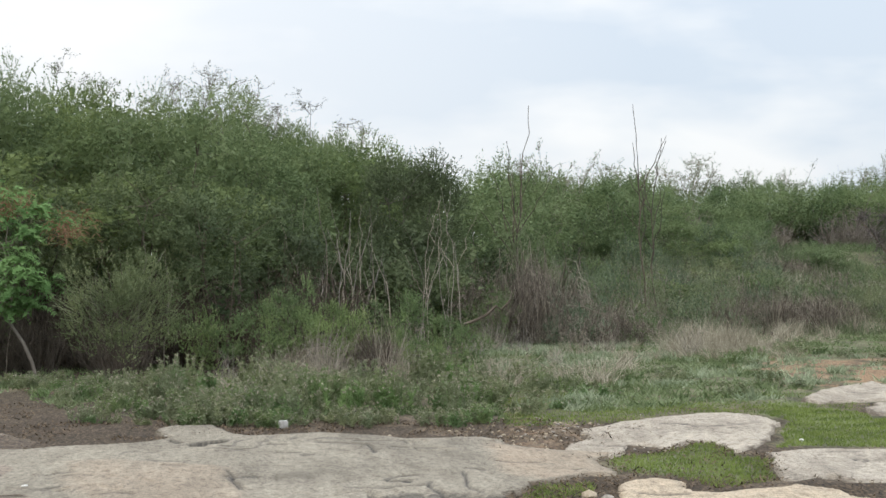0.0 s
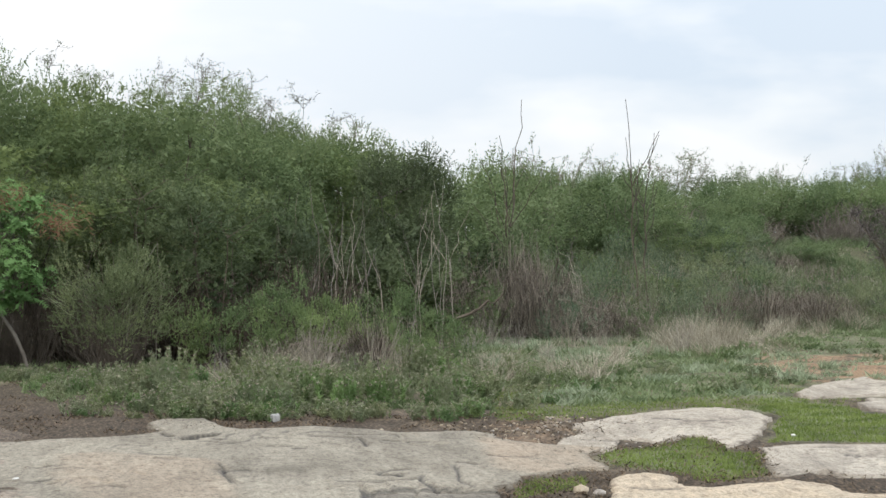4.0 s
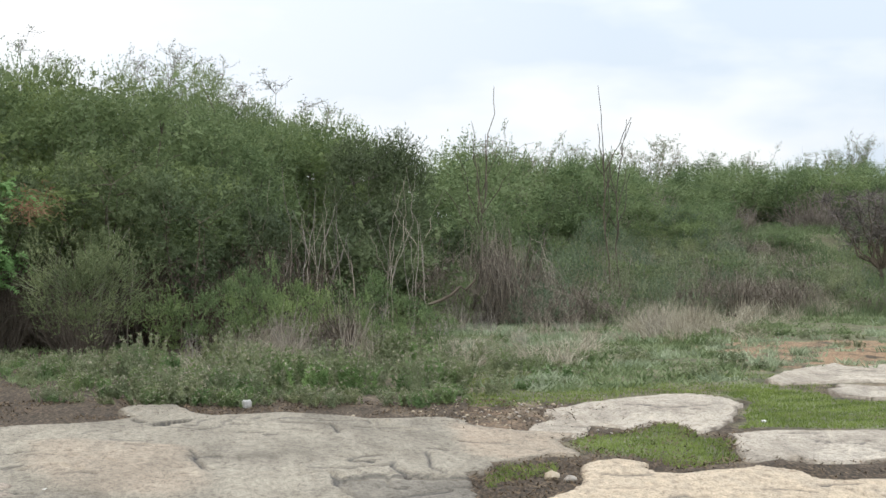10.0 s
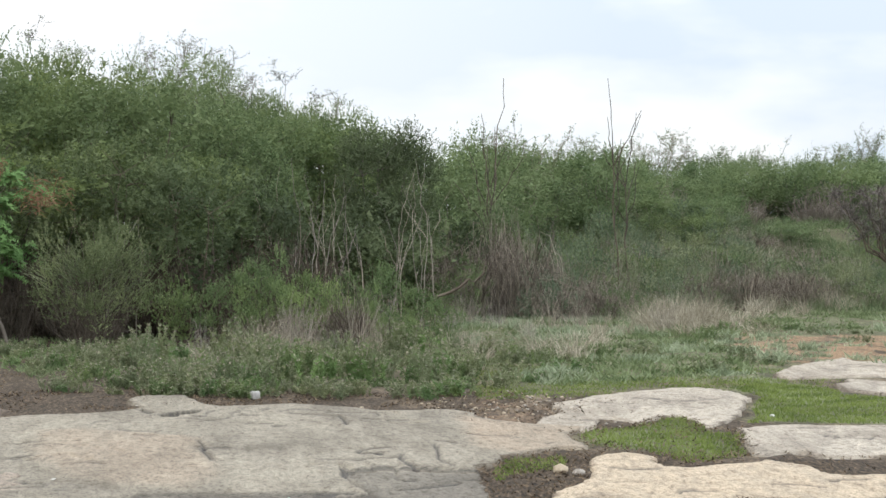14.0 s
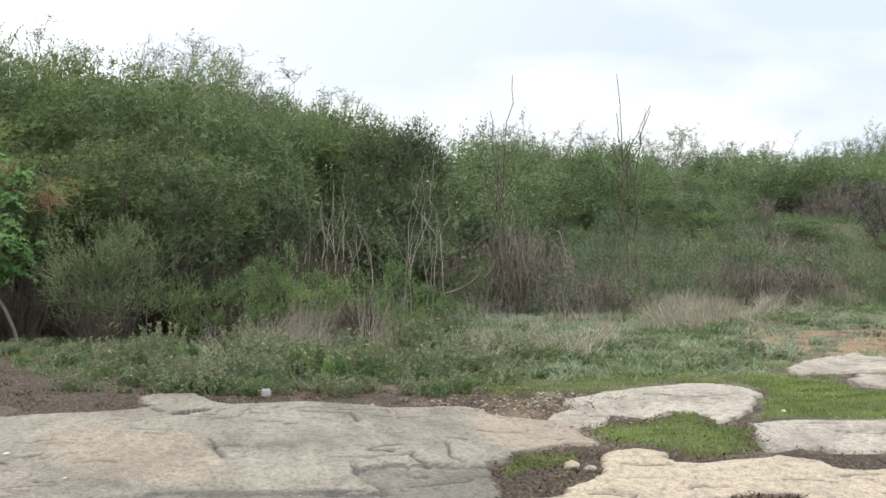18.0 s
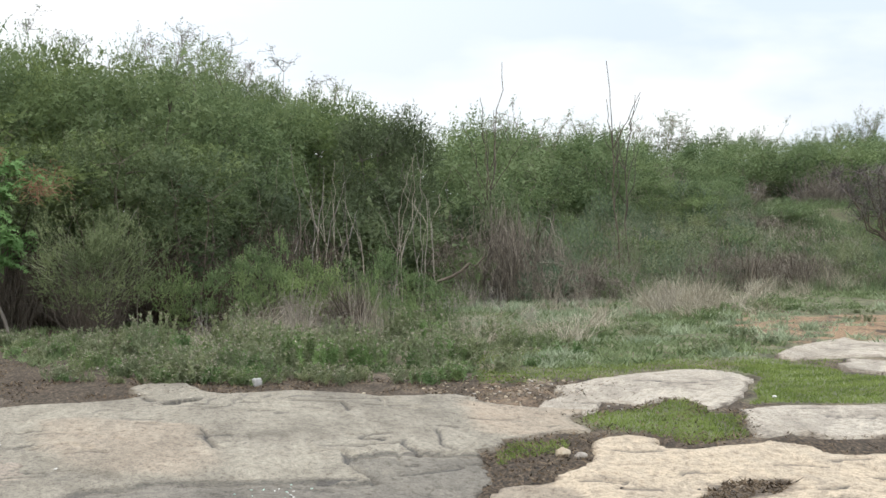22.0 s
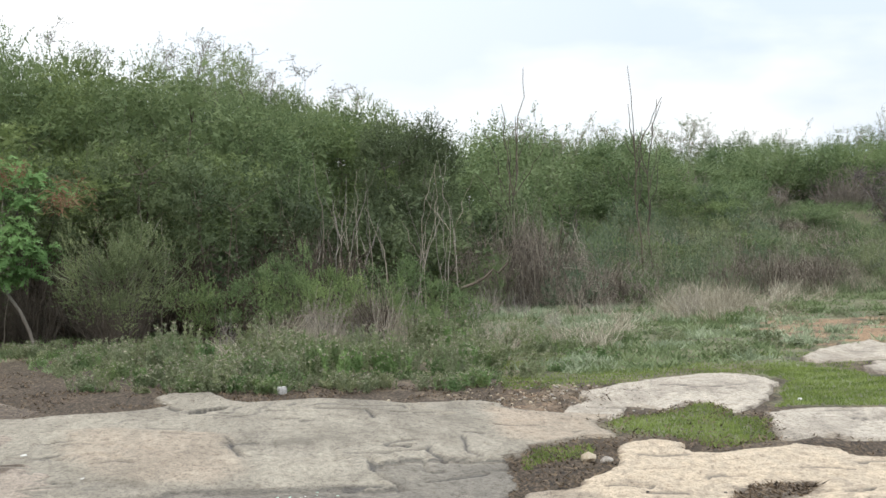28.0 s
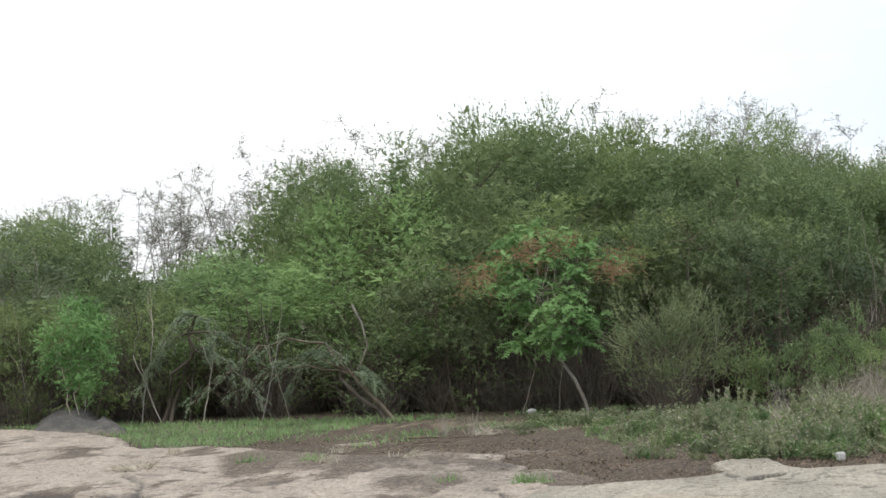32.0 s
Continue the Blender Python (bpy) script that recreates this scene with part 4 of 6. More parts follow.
slab("rock_slab", slab_d, cream_rock, "cream granite slab with lichen and litter", 0.008, 0.03, seed=36, ragged=0.5, rim=0.04, rough=0.45, terrace=0.6, hairs=16, cream_all=0.9, dirts=[(litter_patch, 1.0)], darks=[(grey_patch, 0.45)], step=0.028)
slab("rock_slab", slab_e, pale_rock, "pale granite outcrop in reddish soil", 0.010, 0.03, seed=47, ragged=0.5, rim=0.04, rough=0.45, terrace=0.6, hairs=6, cream_all=0.35)
slab("rock_slab", slab_f, pale_rock, "low pale granite outcrop in grass", 0.008, 0.03, seed=58, rough=0.45, terrace=0.6, cream_all=0.2)
# Basins and stains are wet stone; the fissure's dark is painted shade.
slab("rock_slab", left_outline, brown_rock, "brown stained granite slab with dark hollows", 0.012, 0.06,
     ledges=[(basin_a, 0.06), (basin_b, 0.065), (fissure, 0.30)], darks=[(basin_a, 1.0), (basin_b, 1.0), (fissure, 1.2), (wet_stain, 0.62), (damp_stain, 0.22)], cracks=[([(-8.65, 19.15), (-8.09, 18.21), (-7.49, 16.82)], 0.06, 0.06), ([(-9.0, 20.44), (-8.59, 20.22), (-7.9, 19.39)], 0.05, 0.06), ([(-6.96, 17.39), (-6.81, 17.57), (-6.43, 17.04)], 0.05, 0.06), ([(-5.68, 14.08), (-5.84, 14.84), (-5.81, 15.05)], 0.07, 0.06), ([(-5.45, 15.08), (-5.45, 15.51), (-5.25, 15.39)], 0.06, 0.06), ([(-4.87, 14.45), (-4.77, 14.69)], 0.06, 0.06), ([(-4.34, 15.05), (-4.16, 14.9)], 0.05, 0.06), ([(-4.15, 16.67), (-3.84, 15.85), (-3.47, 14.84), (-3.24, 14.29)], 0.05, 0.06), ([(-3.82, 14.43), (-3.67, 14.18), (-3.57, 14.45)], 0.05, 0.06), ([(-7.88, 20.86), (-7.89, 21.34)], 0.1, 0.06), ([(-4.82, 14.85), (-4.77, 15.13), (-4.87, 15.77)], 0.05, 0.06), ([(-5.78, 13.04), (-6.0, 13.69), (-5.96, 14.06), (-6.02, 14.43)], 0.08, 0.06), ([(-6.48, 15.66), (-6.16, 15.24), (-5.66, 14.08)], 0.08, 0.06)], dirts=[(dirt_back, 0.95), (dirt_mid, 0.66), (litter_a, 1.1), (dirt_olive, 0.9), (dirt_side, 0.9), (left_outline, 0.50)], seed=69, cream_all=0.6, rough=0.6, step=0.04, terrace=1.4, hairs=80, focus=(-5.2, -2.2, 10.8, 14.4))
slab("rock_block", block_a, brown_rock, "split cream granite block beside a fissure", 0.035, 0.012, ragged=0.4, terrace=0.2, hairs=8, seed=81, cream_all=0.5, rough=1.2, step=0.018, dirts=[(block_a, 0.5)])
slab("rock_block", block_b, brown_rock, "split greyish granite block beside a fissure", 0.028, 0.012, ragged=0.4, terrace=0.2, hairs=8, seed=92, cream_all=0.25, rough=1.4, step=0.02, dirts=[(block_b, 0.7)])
for patch, salt in (([(-4.6, 18.65), (-4.5, 19.3), (-4.2, 19.2), (-4.05, 18.5), (-4.4, 18.05)], 133), ([(-5.6, 21.3), (-5.2, 21.9), (-4.7, 21.6), (-4.6, 21.1), (-5.1, 20.9)], 144), ([(-7.9, 23.3), (-7.5, 23.9), (-6.9, 23.4), (-7.2, 22.9)], 155), ([(-4.87, 17.93), (-4.91, 19.37), (-4.27, 19.28), (-3.58, 18.3), (-3.58, 17.24), (-4.09, 16.89), (-4.41, 16.8)], 111), ([(-6.86, 20.98), (-6.21, 22.0), (-5.1, 21.1), (-5.01, 20.24), (-5.94, 20.19)], 122)):
    slab("rock_slab", patch, brown_rock, "low brown granite patch showing through soil", 0.006, 0.03, seed=salt, cream_all=0.35, dirts=[(patch, 0.8)])
slab("boulder", hump_a, granite, "low dark grey weathered boulder at the thicket edge", 0.20, 0.35, seed=103, darks=[(hump_a, 0.95)])
slab("boulder", hump_b, granite, "low dark grey weathered boulder at the thicket edge", 0.17, 0.3, seed=104, darks=[(hump_b, 0.95)])

# ---- thicket ----
used["thicket"] = [bush("thicket_tree", 4.0, 1.1, 3, 30, 66, 4, 0.046, 0.0135, leaf_thicket, bark_dark, low=0.36, stem_r=0.02, hollow=0.6, clump_size=0.50, spray_len=0.17, ragged=0.3, up=0.55, squash=0.7, core=60) for _ in range(4)]
used["thicket_open"] = [bush("thicket_tree", 4.0, 1.1, 3, 28, 60, 4, 0.045, 0.013, leaf_thicket, bark_dark, low=0.5, stem_r=0.017, hollow=0.6, clump_size=0.46, spray_len=0.17, ragged=0.34, up=0.45, squash=0.65, core=60) for _ in range(3)]
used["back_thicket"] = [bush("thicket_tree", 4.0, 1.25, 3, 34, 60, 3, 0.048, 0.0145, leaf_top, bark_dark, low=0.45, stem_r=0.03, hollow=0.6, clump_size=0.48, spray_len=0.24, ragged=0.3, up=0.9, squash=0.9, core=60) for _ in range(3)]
used["scrub_thicket"] = [bush("thicket_tree", 4.0, 1.1, 5, 30, 44, 4, 0.045, 0.012, leaf_olive_dark, bark_grey, low=0.3, stem_r=0.018, hollow=0.4, clump_size=0.40, spray_len=0.2, ragged=0.4, up=0.6, core=16) for _ in range(2)]
used["fresh"] = [bush("fresh_green_tree", 4.0, 1.1, 3, 28, 62, 4, 0.048, 0.014, leaf_fresh, bark_dark, low=0.3, stem_r=0.018, hollow=0.55, clump_size=0.50, spray_len=0.18, ragged=0.36, up=0.5, squash=0.75, core=60) for _ in range(2)]
used["far_thicket"] = [bush("scrub_tree", 3.0, 1.0, 6, 40, 34, 2, 0.085, 0.022, leaf_far, bark_grey, low=0.2, stem_r=0.016, clump_size=0.32, spray_len=0.34, ragged=0.3, up=1.6, squash=1.3, droop=0.0, core=26) for _ in range(4)]
used["sparse"] = [slender_tree("sparse_tree", 6.0, leaf_glare, bark_dark) for _ in range(4)]
used["low_sparse"] = [slender_tree("sparse_tree", 2.4, leaf_far, bark_grey) for _ in range(3)]
used["leafy"] = [bush("leafy_bush", 1.2, 0.6, 4, 30, 22, 4, 0.042, 0.012, leaf_bright, bark_dark, low=0.1, stem_r=0.010, clump_size=0.20, spray_len=0.17, ragged=0.4, up=0.9) for _ in range(3)]
used["under"] = [bush("undergrowth_bush", 1.6, 0.75, 4, 32, 20, 4, 0.045, 0.012, leaf_thicket, bark_dark, low=0.12, stem_r=0.012, clump_size=0.26, spray_len=0.17, ragged=0.4, up=0.6) for _ in range(3)]
used["scrub"] = [bush("scrub_bush", 1.0, 0.75, 4, 24, 13, 3, 0.055, 0.012, tone, bark_grey, low=0.05, stem_r=0.01, clump_size=0.24, spray_len=0.22, ragged=0.4, up=1.2, squash=1.0, droop=0.0) for tone in (leaf_far, leaf_scrub, leaf_scrub, leaf_weed)]
# Dark leaf colour here stands in for understory shade.
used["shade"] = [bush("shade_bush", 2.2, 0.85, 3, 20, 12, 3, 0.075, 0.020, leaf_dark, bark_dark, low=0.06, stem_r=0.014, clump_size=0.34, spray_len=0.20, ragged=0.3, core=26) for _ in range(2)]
used["broad"] = [bush("broadleaf_tree", 2.7, 1.0, 4, 46, 20, 3, 0.062, 0.018, leaf_broad, bark_dark, low=0.42, stem_r=0.02, clump_size=0.28, spray_len=0.18, ragged=0.4) for _ in range(2)]
used["dry"] = [arching_bush("dry_bush", 1.6, 0.95, 200, dry_twig, 0.006) for _ in range(3)]
used["brush"] = [twig_bush("brushwood_bush", 1.9, 0.9, 62, bark_brush, 0.1, 0.008) for _ in range(3)]
used["fine_brush"] = [twig_bush("brushwood_bush", 1.5, 0.8, 80, bark_fine, 0.1, 0.0042) for _ in range(2)]
used["grey_brush"] = [twig_bush("brushwood_bush", 1.9, 0.8, 60, bark_grey, 0.06, 0.010) for _ in range(2)]

TOPS = [(-0.56, 0.046), (-0.49, 0.056), (-0.474, 0.066), (-0.445, 0.03), (-0.41, 0.027), (-0.387, 0.038), (-0.355, 0.054), (-0.317, 0.074),
        (-0.275, 0.066), (-0.254, 0.083), (-0.224, 0.09), (-0.186, 0.086), (-0.147, 0.074), (-0.113, 0.069), (-0.094, 0.064), (-0.066, 0.059),
        (-0.027, 0.052), (0.017, 0.049), (0.045, 0.046), (0.073, 0.038), (0.092, 0.043), (0.114, 0.037), (0.156, 0.039), (0.212, 0.04), (0.3, 0.044)]


def top_z(x, y):
    return 1.6 + y * float(np.interp(x / y, [a for a, b in TOPS], [b for a, b in TOPS]))


label_thicket = "dense feathery green thicket tree on dry ground"
for depth, low_top, gap in ((31.3, 0.78, 1.9), (33.5, 0.95, 2.0), (36.5, 1.02, 1.5)):
    lo, hi = -0.57, (-0.095 if depth < 32 else -0.09 if depth < 34 else -0.064)
    x = lo * depth
    while x < hi * depth:
        y = depth + rng.uniform(-0.9, 0.9)
        h = max(1.6, (top_z(x, y) - 0.1) * low_top * (rng.uniform(0.74, 1.06) if depth < 34 else rng.uniform(0.88, 1.02)))
        if depth < 34 and (-0.39 < x / y < -0.275 and rng.uniform() < 0.75 or -0.50 < x / y < -0.47):
            tagged(plant("fresh", x, y, h / 4.0, rng.uniform(1.05, 1.4)), "fresh green feathery tree in the thicket", "tree", "fresh green trees")
        else:
            if x / y < -0.39 and depth < 32:
                h *= 0.8
            kind = "scrub_thicket" if x / y < -0.39 and depth < 34 and rng.uniform() < 0.7 else "thicket_open" if depth < 32 else "thicket" if depth < 35 or rng.uniform() < 0.4 else "back_thicket"
            tagged(plant(kind, x, y, h / 4.0, rng.uniform(1.05, 1.4)), label_thicket, "tree", "thicket trees")
        x += gap * rng.uniform(0.8, 1.2)
for depth, gap, lo, hi in ((40.0, 1.5, -0.57, -0.09), (42.0, 1.3, -0.57, -0.028), (45, 1.3, -0.05, 0.06), (56, 1.5, -0.03, 0.09), (68, 1.5, 0.04, 0.30), (73, 1.4, 0.03, 0.30), (79, 1.5, 0.03, 0.31)):
    x = lo * depth
    while x < hi * depth:
        y = depth + rng.uniform(-2, 2)
        h = max(1.0, (top_z(x, y) - float(ground_z(x, y))) * (rng.uniform(0.72, 1.06) if depth > 66 else rng.uniform(0.82, 1.0)) * (0.92 if depth == 68 else 1))
        if depth < 43 and -0.465 < x / y < -0.38:
            h *= 0.72
        if depth < 43 and x < -0.035 * y:
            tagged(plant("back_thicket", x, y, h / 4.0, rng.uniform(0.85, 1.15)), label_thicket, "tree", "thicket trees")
        else:
            tagged(plant("far_thicket", x, y, (0.95 if depth < 58 else 0.97) * h / 3.0, rng.uniform(0.9, 1.25)), "grey-green scrub tree on a low slope", "tree", "far scrub trees")
        x += gap * rng.uniform(0.8, 1.25)
for x, y, h in ((-5.1, 45, 4.8), (-4.3, 45.4, 4.55), (-3.5, 45, 4.35), (-2.8, 45.4, 4.1), (-2.1, 45, 3.9)):
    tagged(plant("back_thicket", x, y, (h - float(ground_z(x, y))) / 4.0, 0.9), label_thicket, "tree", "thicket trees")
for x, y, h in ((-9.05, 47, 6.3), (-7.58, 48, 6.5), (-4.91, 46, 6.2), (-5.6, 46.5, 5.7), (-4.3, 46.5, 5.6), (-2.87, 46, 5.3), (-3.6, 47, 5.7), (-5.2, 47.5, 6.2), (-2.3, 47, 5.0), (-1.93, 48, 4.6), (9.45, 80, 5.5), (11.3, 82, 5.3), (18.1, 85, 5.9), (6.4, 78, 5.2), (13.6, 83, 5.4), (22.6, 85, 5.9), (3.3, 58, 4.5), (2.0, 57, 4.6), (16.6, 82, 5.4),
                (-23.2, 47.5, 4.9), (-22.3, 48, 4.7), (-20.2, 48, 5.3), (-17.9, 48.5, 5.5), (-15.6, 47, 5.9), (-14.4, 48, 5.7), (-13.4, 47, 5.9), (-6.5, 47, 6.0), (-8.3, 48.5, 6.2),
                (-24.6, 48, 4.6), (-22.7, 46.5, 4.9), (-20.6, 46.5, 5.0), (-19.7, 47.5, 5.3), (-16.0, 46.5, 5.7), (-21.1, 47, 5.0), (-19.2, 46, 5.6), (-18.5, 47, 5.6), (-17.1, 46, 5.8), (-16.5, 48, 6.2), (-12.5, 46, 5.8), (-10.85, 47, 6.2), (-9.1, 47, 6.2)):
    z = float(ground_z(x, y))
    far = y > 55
    tagged(plant("low_sparse" if far else "sparse", x, y, (h - 0.2 - z) / 2.4 if far else (h - 0.15 - z) / 6.0, 1.0), "slender tree with sparse leaves above the thicket", "tree", "sparse trees")
for x, y, h, w in ((-2.75, 28.9, 0.9, 0.65), (-1.6, 29.6, 0.95, 0.65), (-3.5, 29.4, 0.8, 0.6), (-2.2, 29.9, 1.15, 0.7), (0.15, 28.0, 0.75, 0.6), (-0.35, 27.6, 0.6, 0.5), (-1.25, 28.7, 0.8, 0.6), (-2.1, 29.1, 0.9, 0.6), (-0.7, 29.5, 1.0, 0.7)):
    tagged(plant("leafy", x, y, h / 1.2, w), "low leafy green bush at the thicket edge", "bush", "leafy bushes")
for x, y, h in ((-4.7, 30.4, 2.9), (-3.3, 30.4, 2.5), (-6.2, 30.4, 2.6), (-8.0, 30.2, 2.1)):
    tagged(plant("broad", x, y, h / 2.7, rng.uniform(0.9, 1.1)), "broad-leaved grey-green bush tree at the thicket edge", "tree", "broadleaf trees")
for i in range(13):
    u = rng.uniform(-0.55, -0.40) if i < 8 else rng.uniform(-0.38, -0.16)
    y = rng.uniform(29, 32)
    tagged(plant("under", u * y, y, rng.uniform(0.7, 1.25), rng.uniform(0.9, 1.25)), "green undergrowth bush below the thicket trees", "bush", "undergrowth bushes")
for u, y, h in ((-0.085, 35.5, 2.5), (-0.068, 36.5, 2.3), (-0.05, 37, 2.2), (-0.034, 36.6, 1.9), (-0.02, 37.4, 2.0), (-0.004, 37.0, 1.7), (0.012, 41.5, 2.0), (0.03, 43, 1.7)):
    tagged(plant("shade", u * y, y, h / 2.2, rng.uniform(0.9, 1.2)), "bush with shade-dark leaf colour behind bare stems", "bush", "shaded bushes")
for i in range(105):
    u = rng.uniform(-0.56, -0.05)
    y = rng.uniform(30.2, 34.5) if u < -0.04 else rng.uniform(36, 40)
    tagged(plant("brush", u * y, y, rng.uniform(0.7, 1.15), rng.uniform(0.9, 1.3)), "dark leafless brushwood under the thicket", "bush", "brushwood bushes")
tagged(plant("brush", -0.85, 28.2, 0.58, 0.5), "small upright reddish dry bush among weeds", "bush")
for i in range(46):
    u, y = rng.uniform(-0.55, -0.14), rng.uniform(29.4, 31.0)
    tagged(plant("fine_brush", u * y, y, rng.uniform(0.5, 1.1), rng.uniform(0.7, 1.2)), "fine brown leafless twigs at the thicket foot", "bush", "brushwood bushes")
used["stalks"] = [twig_bush("dry_stalk_clump", 0.9, 0.32, 34, bark_pale, 0.02, 0.0035) for _ in range(3)]
for i in range(22):
    x, y = rng.normal(-1.6, 0.9), rng.uniform(27.0, 29.0)
    if i > 10:
        x, y = rng.uniform(0.2, 4.5), rng.uniform(31, 37)
    tagged(plant("stalks", x, y, rng.uniform(0.45, 1.05), rng.uniform(0.7, 1.2)), "clump of thin pale dry stalks among weeds", "dry stalks", "dry stalk clumps")
for i in range(12):
    y = rng.uniform(42, 46)
    tagged(plant("under", y * rng.uniform(-0.03, 0.12), y, rng.uniform(0.35, 0.8), rng.uniform(0.8, 1.2)), "green undergrowth bush among dry stems", "bush", "undergrowth bushes")
# Added filler bushes that close sky gaps between the crowns.
for near, far, lo, hi, n, h in ((82, 84, 0.03, 0.31, 30, 0.75), (58, 62, -0.03, 0.10, 14, 0.85), (45, 48, -0.09, -0.01, 7, 1.2)):
    for k in range(n):
        y = rng.uniform(near, far)
        x = y * (lo + (hi - lo) * (k + rng.uniform(0.2, 0.8)) / n)
        tagged(plant("shade", x, y, h * rng.uniform(0.85, 1.1), rng.uniform(1.0, 1.4)), "added filler bush, shade-dark leaf colour, behind the scrub trees", "bush", "shaded bushes")
# Added backing row of dark fillers against sky holes in the thicket.
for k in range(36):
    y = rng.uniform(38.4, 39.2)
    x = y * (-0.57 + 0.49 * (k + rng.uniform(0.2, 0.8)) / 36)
    tagged(plant("shade", x, y, 0.80 * (top_z(x, y) - 0.1) / 2.2, rng.uniform(1.0, 1.35)), "added filler bush, shade-dark leaf colour, deep inside the thicket", "bush", "shaded bushes")
# Understory shade below the far trees, put into dark leaves.
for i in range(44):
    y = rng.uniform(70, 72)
    tagged(plant("shade", y * (0.03 + 0.27 * (i + rng.uniform(0.2, 0.8)) / 44), y, rng.uniform(0.3, 0.5), rng.uniform(1.1, 1.5)), "bush with shade-dark leaf colour under far scrub trees", "bush", "shaded bushes")
for x, y, h, w in ((3.0, 47, 0.7, 0.9), (7.9, 50, 0.8, 1.1), (6.1, 53, 0.8, 1.2), (10.4, 53, 0.7, 1.2), (12.6, 52, 0.8, 1.2), (9.3, 57, 0.8, 1.3), (13.8, 58, 0.9, 1.3), (4.2, 50, 0.7, 1.0)):
    tagged(plant("dry", x, y, h / 1.6, w), "low grey dry bush on the grassy slope", "bush", "dry bushes")
for i in range(28):
    y = rng.uniform(64, 67)
    tagged(plant("grey_brush", y * rng.uniform(0.06, 0.29), y, rng.uniform(0.5, 0.9), rng.uniform(0.8, 1.3)), "grey leafless brushwood below far scrub trees", "bush", "brushwood bushes")
for i in range(46):
    y = rng.uniform(56, 67)
    u = rng.uniform(0.07, 0.30)
    if math.sin(u * 60) + math.sin(u * 137 + 1) < rng.uniform(-0.8, 1.2):
        continue
    tagged(plant("far_thicket", u * y, y, rng.uniform(0.25, 0.55), rng.uniform(0.5, 0.9)), "young grey-green scrub tree on the slope", "tree", "far scrub trees")
for x, y, h, w in ((1.35, 39.5, 2.0, 1.05), (2.15, 39.8, 1.9, 1.1), (1.8, 39.0, 1.5, 1.0), (0.75, 39.6, 1.5, 0.8), (3.05, 38.6, 0.95, 1.0), (3.75, 38.9, 0.8, 0.95), (2.6, 37.8, 0.7, 0.9), (4.6, 46, 1.0, 1.0), (5.7, 47, 0.8, 1.0), (8.9, 46, 0.8, 1.1), (6.1, 43.4, 1.1, 0.7), (7.05, 43.2, 0.95, 0.8), (6.7, 45, 1.3, 0.8), (7.6, 44, 1.0, 0.9), (8.3, 44, 0.9, 0.9), (-1.7, 29.2, 0.6, 0.7), (-0.95, 28.6, 0.75, 0.6), (-2.3, 29.0, 0.5, 0.6)):
    tagged(plant("dry", x, y, h / 1.6, w), "leafless mauve-brown dry bush of tangled twigs", "bush", "dry bushes")
for x, y, h, w in ((0.9, 38.0, 0.9, 0.7), (2.5, 37.4, 0.8, 0.8), (3.5, 40.5, 1.1, 0.9), (4.3, 39.8, 1.0, 0.9), (2.9, 41.8, 1.5, 1.0), (5.2, 41.0, 0.9, 0.9), (5.8, 42.2, 1.0, 0.9), (3.9, 37.6, 0.6, 0.7), (1.6, 42.0, 1.9, 1.0)):
    tagged(plant("scrub", x, y, h, w), "mid-green bushy shrub among dry bushes", "bush", "slope bushes")
for i in range(26):
    y = rng.uniform(45, 60)
    kind = ("scrub", "under", "scrub")[i % 3]
    tagged(plant(kind, y * rng.uniform(0.0, 0.16), y, rng.uniform(0.7, 1.2) * (0.6 if kind == "under" else 1), rng.uniform(0.8, 1.3)), "mid-green bushy shrub on the grassy slope", "bush", "slope bushes")
for i in range(120):
    y = rng.uniform(43, 64)
    x = y * rng.uniform(0.0, 0.29)
    kind = "scrub" if rng.uniform() < 0.88 else "grey_brush"
    tagged(plant(kind, x, y, rng.uniform(0.4, 1.0) * (0.4 if kind == "grey_brush" else 1), rng.uniform(0.6, 1.2)), "low scrubby bush on the grassy slope", "bush", "slope bushes")

# ---- single trees and bushes ----


